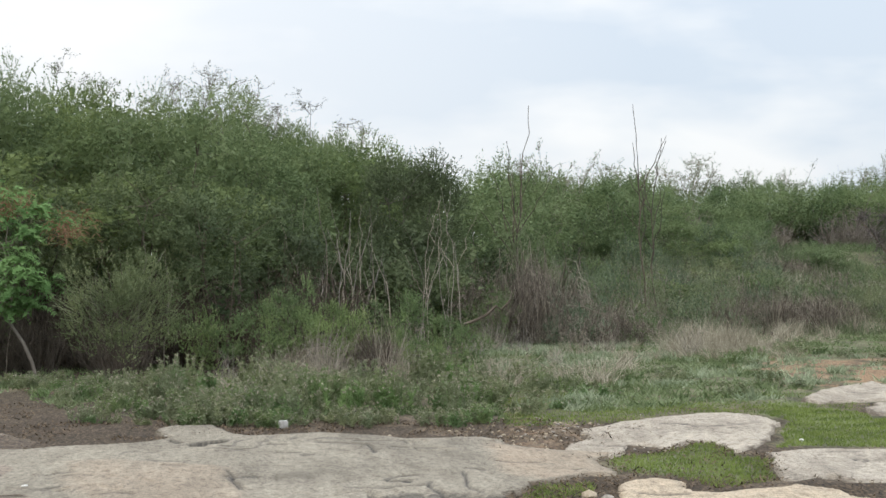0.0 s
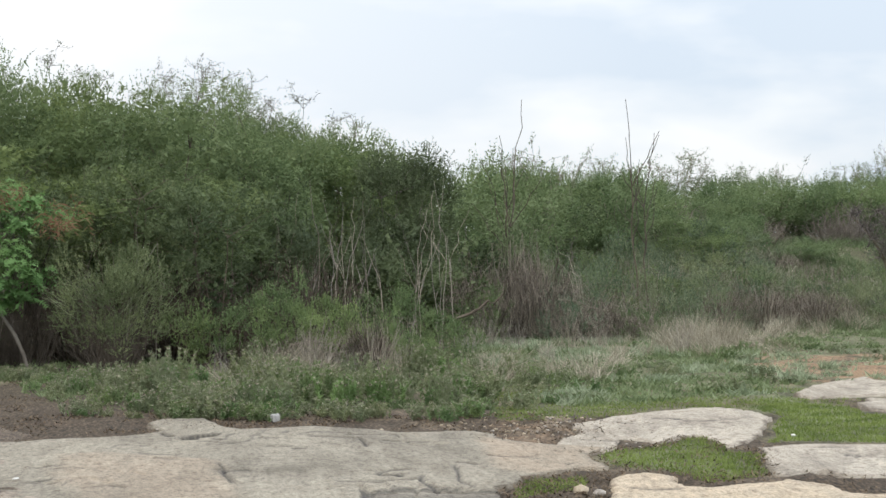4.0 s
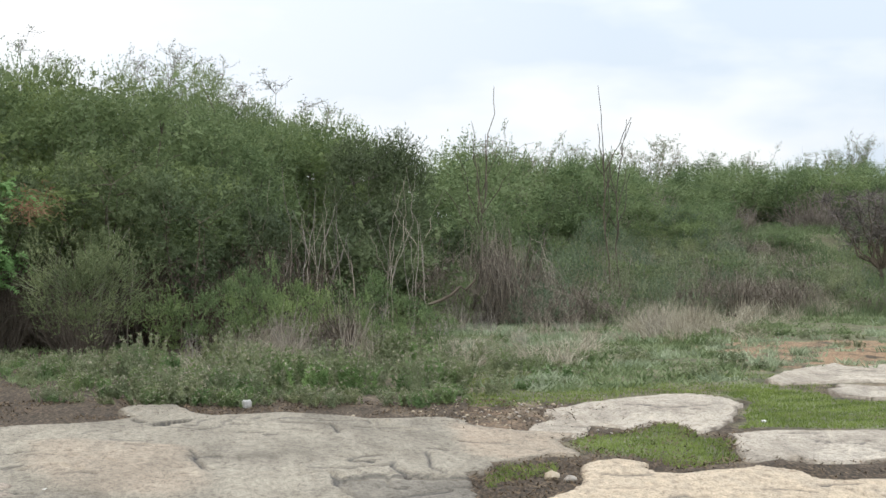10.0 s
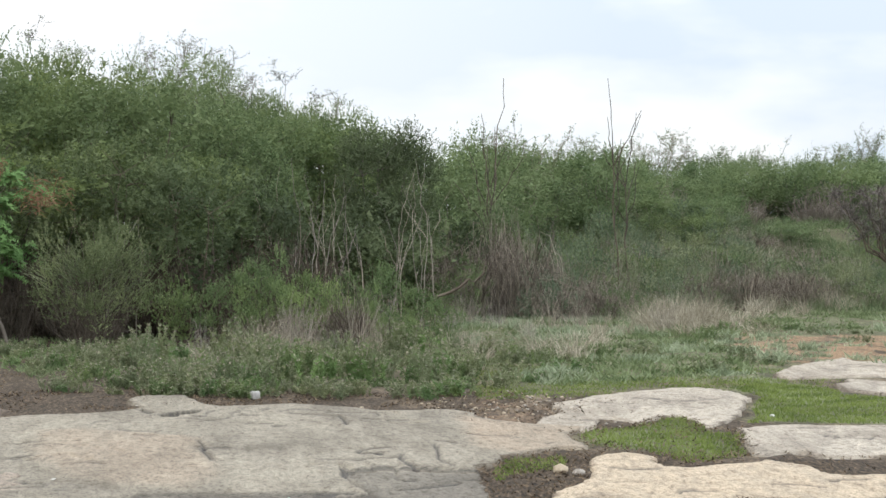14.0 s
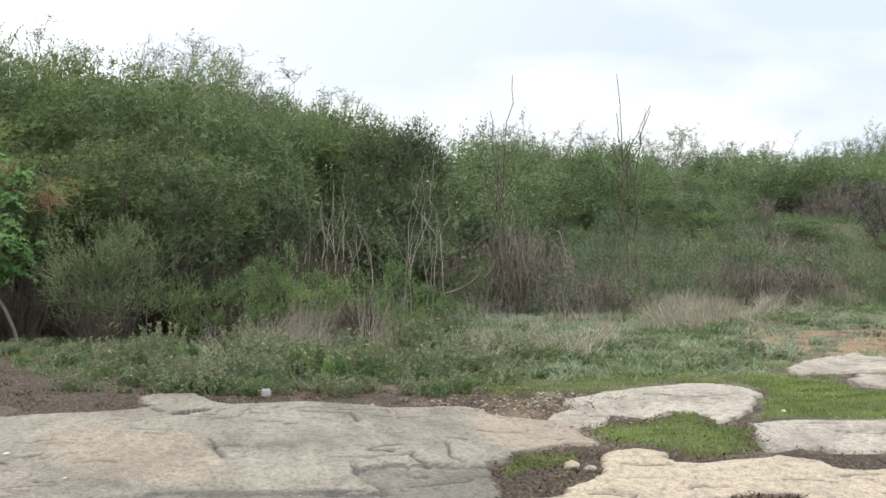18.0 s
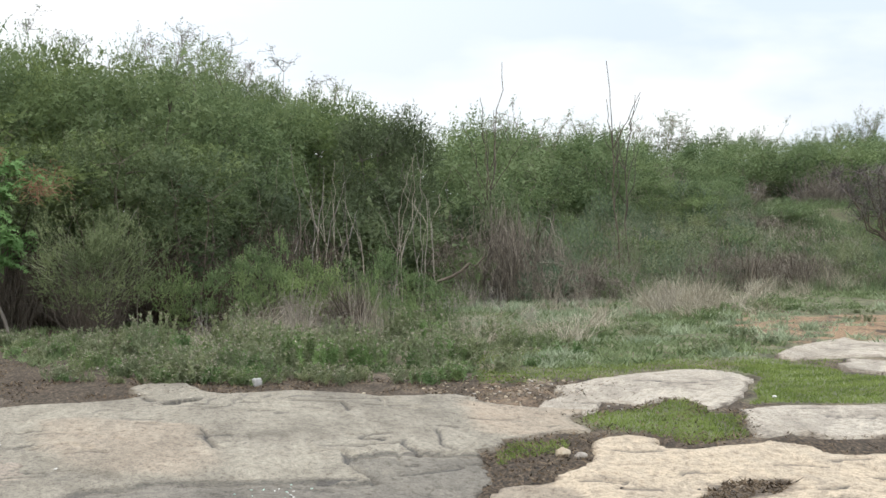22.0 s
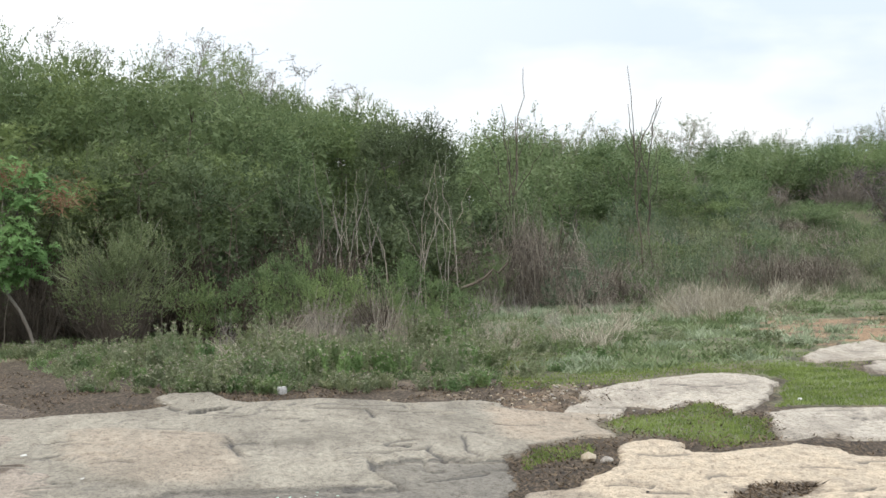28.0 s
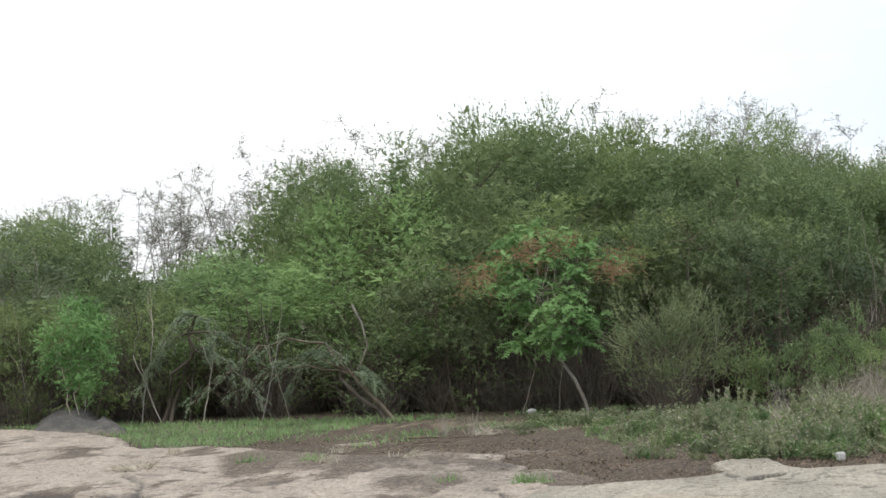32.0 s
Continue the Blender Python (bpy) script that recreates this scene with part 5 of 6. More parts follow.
def pod_tree():
    """The small tree with a leaning bare trunk, two leaf masses and red-brown pods."""
    thing = new("pod_tree")
    thing.location = (-5.59, 28.03, 0)
    p = np.array([[(0, 0, -0.05), (-0.08, 0.03, 0.22), (-0.22, 0.1, 0.5), (-0.42, 0.2, 0.76), (-0.58, 0.3, 0.98), (-0.64, 0.35, 1.3), (-0.72, 0.4, 1.75)]], float)
    v, f = tubes(p, np.array([[0.029, 0.026, 0.024, 0.022, 0.020, 0.017, 0.012]]), 7)
    trunk = part("trunk", mesh_of("trunk", v, f, bark_grey, True), thing, "bare grey leaning trunk")
    high = [(-1.55, 0.3, 2.12), (-1.2, 0.6, 2.45), (-0.85, 0.4, 2.62), (-0.45, 0.6, 2.5), (-0.05, 0.3, 2.35), (0.3, 0.5, 2.12), (-1.05, 0.0, 2.15), (-0.55, 0.05, 2.2), (-0.1, 0.0, 2.0), (-0.6, 0.9, 2.4)]
    low = [(-1.25, 0.0, 1.85), (-0.75, -0.15, 1.82), (-0.25, -0.05, 1.68), (-1.0, 0.3, 1.5), (-0.55, -0.2, 1.48), (-0.1, -0.2, 1.42), (0.1, 0.1, 1.3), (-0.35, -0.25, 1.2), (-0.75, 0.0, 1.15), (-1.05, 0.1, 0.98), (-0.05, -0.1, 1.02), (-0.4, -0.1, 0.95)]
    c = np.array(high + low)
    src = p[0, 4:][rng.integers(0, 3, len(c))]
    v, f = tubes(curves(src, c, 6, 0.05, 0.06), np.linspace(0.014, 0.004, 6)[None] * np.ones((len(c), 1)), 5)
    tagged(part("branchwork", mesh_of("branchwork", v, f, bark_grey, True), trunk), kind="stuff")
    k = 34
    turn = rng.uniform(0, 6.28, len(c) * k)
    ax = np.stack([np.cos(turn), np.sin(turn), rng.uniform(-0.25, 0.75, len(turn))], 1)
    base = np.repeat(c, k, 0) + ax * rng.uniform(0, 0.12, (len(turn), 1)) + rng.normal(0, 0.035, ax.shape)
    face = np.array([0, -0.35, 1.0]) + 0.5 * ax
    part("crown", tris_mesh("crown", leaflets(base, ax, rng.uniform(0.14, 0.30, len(base)), 8, 0.06, 0.0145, 0.45, 0.1, face, 0.35), leaf_spray), thing, "bright green feathery crown")
    n = 230
    spot = np.array([(-1.6, 0.0, 2.05), (-1.45, -0.1, 1.95), (-0.8, 0.1, 2.5), (-0.7, 0.0, 2.3), (-0.35, 0.2, 2.45), (0.42, 0.2, 2.08), (0.35, 0.2, 2.2), (-1.3, 0.1, 2.25)])
    top = spot[rng.integers(0, len(spot), n)] + rng.normal(0, 0.5, (n, 3)) * np.array([0.32, 0.3, 0.2]) + np.array([0, -0.18, 0.02])
    pods = sprays(top, np.stack([rng.normal(0, 0.35, n), rng.normal(0, 0.35, n), -np.ones(n)], 1), np.full(n, 0.06), 2, 0.14, 0.0065, 0.6)
    tagged(part("pod_growth", quads_mesh("pod_growth", pods, leaf_pod), thing, "hanging brown seed pods"), kind="stuff")
    return tagged(thing, "small bright green tree with leaning trunk and red-brown pods", "tree")


pod_tree()


def olive_shrub():
    """The rounded twiggy shrub with small olive leaves."""
    thing = twig_bush("olive_shrub", 1.35, 0.8, 60, bark_dark, 0.12, 0.005)
    c, d = crown_points(84, (0, 0, 0.88), (0.82, 0.7, 0.62), 0.4, 0.4)
    part("olive_crown", tris_mesh("olive_crown", foliage(c, d, 0.19, 26, 3, 0.028, 0.0085, 0.18, 0.8, 0.9, 0.0), leaf_olive), thing)
    n = 150
    a = rng.uniform(0, 6.28, n)
    r = rng.uniform(0.1, 0.75, n)
    foot = np.stack([r * np.cos(a), r * np.sin(a), rng.uniform(0.7, 1.25, n)], 1)
    tip = foot + np.stack([0.3 * np.cos(a), 0.3 * np.sin(a), rng.uniform(0.05, 0.42, n)], 1)
    v, f = tubes(curves(foot, tip, 4, 0.05), np.linspace(0.0045, 0.002, 4)[None] * np.ones((n, 1)), 3)
    tagged(part("shoot_growth", mesh_of("shoot_growth", v, f, leaf_weed), thing, "pale young shoots"), kind="stuff")
    thing.location = (-4.31, 27.3, 0)
    return tagged(thing, "rounded open twiggy shrub with small grey-green leaves", "bush")


olive_shrub()
dark = bush("dark_bush", 3.5, 0.92, 5, 90, 44, 4, 0.048, 0.013, leaf_dark, bark_grey, low=0.36, stem_r=0.018, clump_size=0.30, hollow=0.45, ragged=0.15, up=0.7)
dark.location = (-0.61, 40, 0)
tagged(dark, "tall dark green dense bush on bare grey stems", "bush")
yellow = bush("young_tree", 1.9, 0.45, 2, 24, 30, 4, 0.055, 0.017, leaf_spray, bark_pale, low=0.25, stem_r=0.014, clump_size=0.19)
yellow.location = (-13.4, 28.0, 0)
tagged(yellow, "young yellow-green tree with a pale stem", "tree")


def drooping_tree(x, y, h, w, lean):
    """A low tree with long drooping grey-green feathery boughs."""
    thing = new("drooping_tree")
    thing.location = (x, y, 0)
    for s in range(2):
        p = curves(np.array([[0.5 * w * lean + 0.12 * s, 0.2, -0.05]]), np.array([[0.1 * lean, 0.1, h * 0.85]]), 6, 0.05)
        v, f = tubes(p, np.linspace(0.035, 0.015, 6)[None], 6)
        part("stem", mesh_of("stem", v, f, bark_dark, True), thing)
    n = 7
    a = np.linspace(-1.2, 0.9, n) * lean + rng.normal(0, 0.12, n)
    head = np.stack([a * w * 0.6, rng.uniform(-0.8, 0.3, n), h * rng.uniform(0.35, 1.0, n) * (1 - 0.45 * np.abs(a))], 1)
    src = p[0, rng.integers(3, 6, n)]
    bough = curves(src, head, 9, 0.03, 0.14)
    v, f = tubes(bough, np.linspace(0.016, 0.004, 9)[None] * np.ones((n, 1)), 4)
    tagged(part("branchwork", mesh_of("branchwork", v, f, bark_dark, True), thing), kind="stuff")
    tan = unit(np.gradient(bough, axis=1))[:, 2:].reshape(-1, 3)
    at = bough[:, 2:].reshape(-1, 3)
    k = 6
    base = np.repeat(at, k, 0) + rng.normal(0, 0.035, (len(at) * k, 3))
    ax = np.repeat(tan, k, 0) * 0.8 + rng.normal(0, 0.4, base.shape) * np.array([1, 1, 0.4])
    part("crown", tris_mesh("crown", leaflets(base, ax, rng.uniform(0.12, 0.24, len(base)), 9, 0.036, 0.009, 0.3, 0.1, np.array([0, -0.3, 1.0]) + 0 * base), leaf_scrub), thing, "drooping grey-green feathery foliage")
    return tagged(thing, "low tree with drooping grey-green feathery boughs", "tree", "drooping trees")


drooping_tree(-9.55, 27.9, 1.35, 2.0, 1)
drooping_tree(-11.85, 29.2, 1.9, 1.5, -1)
drooping_tree(-15.4, 32.6, 2.3, 1.7, 1)


def fork_tree(name, height, lean, forks, r, mat, label):
    """A bare stem that forks into upright branches."""
    thing = new(name)
    p = curves(np.array([[0, 0, -0.05]]), np.array([[lean, 0, height * 0.62]]), 8, 0.012)
    v, f = tubes(p, np.linspace(r, r * 0.55, 8)[None], 6)
    stem = part("stem", mesh_of("stem", v, f, mat, True), thing)
    for k in range(forks):
        s = p[:, int(rng.integers(4, 8))] if k else p[:, 7]
        e = s + np.array([[rng.uniform(-0.16, 0.16) * height, rng.uniform(-0.1, 0.1) * height, height * (rng.uniform(0.2, 0.38) if k else 0.38)]])
        v, f = tubes(curves(s, e, 7, 0.025), np.linspace(r * 0.6, r * 0.3, 7)[None], 5)
        part("branch", mesh_of("branch", v, f, mat, True), stem)
    return tagged(thing, label, "tree")


tagged(plant("grey_brush", 4.35, 43.3, 0.95, 0.7), "grey-brown twiggy bush round a bare tree", "bush", "brushwood bushes")
for x, y, h, lean in ((4.30, 43, 4.7, -0.15), (4.55, 43.4, 4.0, -0.1), (1.45, 42, 4.6, 0.15), (1.2, 42.5, 3.9, 0.3), (-3.5, 39, 4.5, 0.2), (-4.0, 39.5, 4.1, 0.1)):
    t = fork_tree("bare_tree", h * 1.05, lean, 6, 0.02, bark_dark, "tall bare leafless tree rising above the scrub")
    t.location = (x, y, float(ground_z(x, y)))
for i in range(24):
    y = rng.uniform(33.0, 35.8)
    x = y * rng.uniform(-0.075, 0.012)
    t = fork_tree("bare_sapling", rng.uniform(1.5, 2.9), rng.uniform(-0.15, 0.4), 2, rng.uniform(0.007, 0.013), bark_pale if i % 3 else bark_grey, "thin bare grey sapling stem in the scrub")
    t.location = (x, y, float(ground_z(x, y)))
    tagged(t, group="bare saplings")
for i in range(14):
    u = rng.uniform(-0.54, -0.1)
    y = rng.uniform(29.0, 30.5)
    t = fork_tree("bare_sapling", rng.uniform(0.9, 2.2), rng.uniform(-0.5, 0.5), 2, rng.uniform(0.005, 0.010), bark_grey, "thin bare grey sapling stem below the thicket")
    t.location = (u * y, y, float(ground_z(u * y, y)))
    tagged(t, group="bare saplings")


for x, y, h, lean in ((-12.75, 28.9, 2.1, 0.25), (-12.3, 28.7, 1.7, -0.45), (-11.7, 28.8, 1.5, 0.2), (-13.9, 29.3, 1.3, 0.1), (-10.9, 29.2, 1.8, 0.3)):
    t = fork_tree("bare_sapling", h, lean, 2, 0.011, bark_pale, "thin pale bare sapling stem before the thicket")
    t.location = (x, y, float(ground_z(x, y)))
    tagged(t, group="bare saplings")


def umbrella_bush():
    """The dry flat-topped tree on the slope."""
    thing = new("flat_topped_tree")
    n = 26
    a, r = rng.uniform(0, 6.28, n), 1.35 * np.sqrt(rng.uniform(0.05, 1, n))
    fork = np.array([[0.05, 0, 0.75]])
    v, f = tubes(curves(np.array([[0.1, 0, -0.05]]), fork, 5, 0.03), np.linspace(0.07, 0.05, 5)[None], 7)
    part("trunk", mesh_of("trunk", v, f, bark_dark, True), thing)
    head = np.stack([r * np.cos(a), r * np.sin(a), 2.45 - 0.2 * (r / 1.35) ** 2 + rng.normal(0, 0.06, n)], 1)
    p = curves(np.repeat(fork, n, 0), head, 7, 0.05, -0.05)
    v, f = tubes(p, np.linspace(0.025, 0.007, 7)[None] * np.ones((n, 1)), 4)
    tagged(part("limb_growth", mesh_of("limb_growth", v, f, bark_dark, True), thing), kind="stuff")
    at = p[:, 3:].reshape(-1, 3)
    s = np.repeat(at, 22, 0)
    e = s + unit(rng.normal(0, 1, s.shape) + np.array([0, 0, 0.5])) * rng.uniform(0.15, 0.45, (len(s), 1))
    e[:, 2] = np.minimum(e[:, 2], 2.62 + rng.normal(0, 0.03, len(e)))
    v, f = tubes(curves(s, e, 4, 0.08), np.linspace(0.007, 0.003, 4)[None] * np.ones((len(s), 1)), 3)
    tagged(part("brushwood", mesh_of("brushwood", v, f, mauve_twig), thing), kind="stuff")
    thing.location = (10.9, 47, float(ground_z(10.9, 47)))
    return tagged(thing, "dry mauve flat-topped tree with a dark trunk", "tree")


umbrella_bush()

# ---- weeds, grass and litter ----


def weed(height, tone):
    thing = new("weed")
    n = 15
    foot = np.stack([rng.normal(0, 0.12, n), rng.normal(0, 0.12, n), np.full(n, -0.02)], 1)
    head = foot + np.stack([rng.normal(0, 0.06, n), rng.normal(0, 0.06, n), height * rng.uniform(0.4, 1.05, n)], 1)
    p = curves(foot, head, 9, 0.02)
    v, f = tubes(p[:, ::4], np.linspace(0.004, 0.002, 3)[None] * np.ones((n, 1)), 3)
    tagged(part("stalk_growth", mesh_of("stalk_growth", v, f, tone), thing), kind="stuff")
    at = np.repeat(p[:, 2:].reshape(-1, 3), 3, 0) + rng.normal(0, 0.008, (n * 21, 3))
    ax = np.stack([rng.normal(0, 1, len(at)), rng.normal(0, 1, len(at)), rng.uniform(0.5, 2.2, len(at))], 1)
    part("foliage", tris_mesh("foliage", leaflets(at, ax, np.full(len(at), 0.012), 1, 0.05, 0.0095, 0.0, -0.3, None, 1.2), tone), thing)
    tip = p[:, -1] + rng.normal(0, 0.006, (n, 3))
    tagged(part("seed_head", tris_mesh("seed_head", leaflets(np.repeat(tip, 4, 0), rng.normal(0, 1, (n * 4, 3)) + np.array([0, 0, 1.0]), np.full(n * 4, 0.016), 2, 0.02, 0.006, 0.0), straw_mat), thing, "pale dry seed heads"), kind="stuff")
    return thing


used["weed"] = [weed(h, tone) for h, tone in ((0.30, leaf_weed), (0.36, leaf_weed), (0.42, leaf_weed), (0.33, leaf_fresh), (0.46, leaf_weed), (0.25, leaf_weed), (0.38, leaf_bright))]


def belt_front(x):
    return float(np.interp(x, (-9, -6.0, -5.0, -4.0, -3.0, 0.2, 0.8, 2.0, 3.0), (26.5, 25.0, 22.2, 20.7, 19.9, 19.7, 20.6, 23.5, 25.5)))


count = 0
while count < 250:
    x = rng.uniform(-6.4, 2.4)
    y = belt_front(x) + rng.uniform(0, 1) * (27.6 - belt_front(x))
    patch = float(fbm(np.array([x]), np.array([y * 0.6]), 0.9, 3, 61)[0])
    if patch < rng.uniform(-0.45, 0.35) or rng.uniform() > (x + 7.0) / 2.6:
        continue
    if x > 0.6 and rng.uniform() < 0.5:
        continue
    s = rng.uniform(0.35, 1.25) * (0.85 + 0.6 * patch) * (0.5 + 0.5 * min(1, (y - belt_front(x)) / 1.2)) * (0.7 if x > 0.5 else 1) * min(1, 0.28 + (x + 6.4) / 4.6)
    tagged(plant("weed", x, y, s * 0.9, (0.45 + 0.55 * min(1, s)) * rng.uniform(0.85, 1.15)), "leafy grey-green weed in the belt before the thicket", "weed", "weeds")
    count += 1

for i in range(28):
    x = rng.uniform(-2.6, 1.0)
    tagged(plant("weed", x, belt_front(x) + rng.uniform(0.0, 0.8), rng.uniform(0.3, 0.6), rng.uniform(0.6, 0.9)), "small leafy weed at the front of the belt", "weed", "weeds")

for i in range(30):
    x, y = rng.uniform(0.8, 8.5), rng.uniform(23.5, 36)
    if x > 0.8 + (y - 20.5) * 0.75 or abs(x - 6.3) < 1.4 and y < 31:
        continue
    tagged(plant("weed", x, y, rng.uniform(0.3, 0.6), rng.uniform(0.8, 1.3)), "low leafy weed among silver-green herbs", "weed", "weeds")


def straw_tuft(height, n, spread, lean=0.0):
    thing = new("dry_grass_tuft")
    foot = np.stack([rng.normal(0, 0.10, n), rng.normal(0, 0.10, n), np.full(n, -0.02)], 1)
    tip = foot + np.stack([rng.normal(lean, spread, n), rng.normal(0, spread, n), height * rng.uniform(0.4, 1.0, n)], 1)
    mid = (foot + tip) / 2 + np.array([0, 0, 0.08 * height])
    w = unit(np.cross(tip - foot, rng.normal(0, 1, (n, 3)))) * 0.0038
    quads = np.concatenate([np.stack([foot - w, foot + w, mid + w * 0.8, mid - w * 0.8], 1), np.stack([mid - w * 0.8, mid + w * 0.8, tip + w * 0.2, tip - w * 0.2], 1)])
    tagged(part("straw", quads_mesh("straw", quads, straw_mat), thing), kind="stuff")
    return thing


used["tuft"] = [straw_tuft(0.45, 85, 0.12), straw_tuft(0.5, 80, 0.16, 0.2), straw_tuft(0.38, 85, 0.15, -0.22), straw_tuft(0.6, 70, 0.11, 0.1), straw_tuft(0.3, 85, 0.2, 0.1)]
spots = [(-2.15, 26.2), (-1.86, 26.2), (-1.6, 26.8), (0.49, 27.2), (0.84, 26.6), (0.65, 26.9), (1.85, 28.4), (1.4, 27.4), (-2.1, 28.0), (-0.5, 27.3), (0.9, 26.0), (0.95, 28.3), (1.62, 27.1), (1.97, 25.9), (2.5, 29.5), (3.47, 33.2)]
for x, y in spots:
    tagged(plant("tuft", x, y, rng.uniform(0.7, 1.1), rng.uniform(0.7, 1.1)), "tuft of pale dry grass among green weeds", "grass tuft", "dry grass tufts")
for cx, cy, n, wide in ((4.1, 36.0, 9, 0.3), (4.7, 36.5, 14, 0.3), (5.4, 37.0, 14, 0.35), (8.6, 43.5, 6, 0.9), (10.0, 44.5, 9, 1.1), (11.3, 44.5, 9, 1.1),
                        (1.9, 34.5, 3, 0.4), (2.9, 31.5, 3, 0.4), (7.3, 41.5, 5, 0.5), (-1.6, 28.3, 3, 0.35), (1.1, 29.5, 4, 0.4), (-2.9, 28.0, 2, 0.3)):
    for k in range(n):
        x, y = cx + rng.normal(0, wide * 1.2), cy + rng.normal(0, 1.5)
        tagged(plant("tuft", x, y, rng.uniform(0.6, 1.4) if x > 3.4 else rng.uniform(0.3, 0.85), rng.uniform(0.7, 1.4)), "tuft of pale dry straw grass on the slope", "grass tuft", "dry grass tufts")

for k in range(26):
    y = rng.uniform(45.5, 60)
    tagged(plant("tuft", y * rng.uniform(0.03, 0.22), y, rng.uniform(0.8, 1.5), rng.uniform(1.2, 2.0)), "clump of pale dry grass on the scrubby slope", "grass tuft", "dry grass tufts")


def scatter(n, x0, x1, y0, y1, test):
    x, y = rng.uniform(x0, x1, n), rng.uniform(y0, y1, n)
    ok = test(x, y)
    return x[ok], y[ok]


def blades(name, x, y, height, width, mat, label, category, flat=0.35, lift=0.0):
    n = len(x)
    foot = np.stack([x, y, ground_z(x, y) + lift], 1)
    tip = foot + np.stack([rng.normal(0, flat, n), rng.normal(0, flat, n), rng.uniform(0.4, 1, n)], 1) * height * rng.uniform(0.6, 1.3, (n, 1))
    w = unit(np.stack([rng.normal(0, 1, n), rng.normal(0, 1, n), np.zeros(n)], 1)) * width
    ob = new(name, tris_mesh(name, np.stack([foot - w, foot + w, tip], 1), mat))
    return tagged(ob, label, category, kind="stuff")


def in_moss(x, y):
    a, b, c = (inside(x, y, p, 0.5) for p in (moss_a, moss_b, moss_c))
    n = fbm(x, y, 2.5, 3, 31)
    c = c - 0.5 * smooth01(rng.uniform(0, 1, x.shape), 0.0, 0.5) * smooth01(y, 21.0, 23.5)
    return np.maximum.reduce([a, b, c - 0.05]) + 0.10 * n > 0.02


x, y = scatter(90000, 0.4, 5.6, 12.4, 24.2, in_moss)
blades("short_grass", x, y, 0.035, 0.006, grass_mat, "short bright green grass in hollows of the rock", "grass")


x, y = scatter(30000, 0.6, 5.0, 19.8, 25.0, lambda x, y: (inside(x, y, slab_b, 0.5) < 0) & (inside(x, y, slab_e, 0.5) < 0) & (y > 19.3 + (x - 0.5) * 0.7) & (fbm(x, y, 1.1, 4, 52) > rng.uniform(-0.3, 0.5, x.shape)))
blades("short_grass", x, y, 0.03, 0.006, grass_mat, "thin short olive green grass on soil", "grass")


def in_lawn(x, y):
    front = np.where(x > 0.5, 20.3 + (x - 0.5) * 0.95, 20.5 + np.maximum(0, -3.5 - x) * 2.3)
    cover = fbm(x, y, 0.7, 4, 37) + np.where((x < 1.4) & (y < 28.5), -0.1, 0.25) - 1.7 * np.exp(-((x - 7.1) / 2.5) ** 2 - ((y - 29.0) / 4.5) ** 2)
    return (y > front) & (cover > 0)


hx, hy = scatter(9000, -7, 12, 20, 44, in_lawn)
k = rng.integers(5, 14, len(hx))
x, y = np.repeat(hx, k) + rng.normal(0, 0.07, k.sum()), np.repeat(hy, k) + rng.normal(0, 0.09, k.sum())
blades("ground_herbs", x, y, 0.095, 0.016, lawn_mat, "low pale green herbs covering the ground", "ground plants", 0.7)
hx, hy = scatter(2300, 0.6, 10.5, 21.5, 40, lambda x, y: in_lawn(x, y) & (fbm(x, y, 0.8, 3, 77) > 0.12))
red_x, red_y = rng.uniform(4.6, 9.5, 95), rng.uniform(25.5, 33.5, 95)
hx, hy = np.concatenate([hx, red_x]), np.concatenate([hy, red_y])
k = rng.integers(20, 44, len(hx))
tall = np.repeat(rng.uniform(0.5, 1.5, len(hx)), k)
x, y = np.repeat(hx, k) + rng.normal(0, 0.075, k.sum()), np.repeat(hy, k) + rng.normal(0, 0.075, k.sum())
blades("silver_herbs", x, y, 0.12 * tall[:, None], 0.014, leaf_silver, "clumps of silver-green herbs on the ground", "ground plants", 0.6)
x, y = scatter(20000, -15, -4.6, 20.5, 28.8, lambda x, y: (inside(x, y, left_outline, 0.5) < 0.02) & (inside(x, y, main_outline, 0.5) < -0.1) & (fbm(x, y, 0.7, 4, 41) + 0.16 * (y - 24.6) + 0.45 * (x < -9.0) - 0.28 * (x > -8.6) > rng.uniform(-0.05, 0.3, x.shape)))
blades("strip_grass", x, y, 0.11, 0.009, leaf_fresh, "strip of green grass before the thicket", "grass", 0.5)
spots = [(-7.79, 20.6), (-7.9, 20.5), (-7.22, 20.7), (-7.07, 20.6), (-4.9, 17.8), (-4.22, 17.8), (-4.02, 17.7), (-4.16, 17.75)]
k = 46
x, y = np.repeat([a for a, b in spots], k) + rng.normal(0, 0.06, k * len(spots)), np.repeat([b for a, b in spots], k) + rng.normal(0, 0.07, k * len(spots))
blades("rock_grass", x, y, 0.12, 0.005, leaf_fresh, "thin green grass in hollows of the stained rock", "grass", 0.5, 0.02)
x, y = scatter(110000, 0, 22, 43, 68, lambda x, y: (x < 0.3 * y) & (fbm(x, y, 0.4, 3, 88) > -0.3))
blades("slope_grass", x, y, 0.36, 0.012, slope_mat, "rough green and straw-coloured grass on the slope", "grass", 0.35)


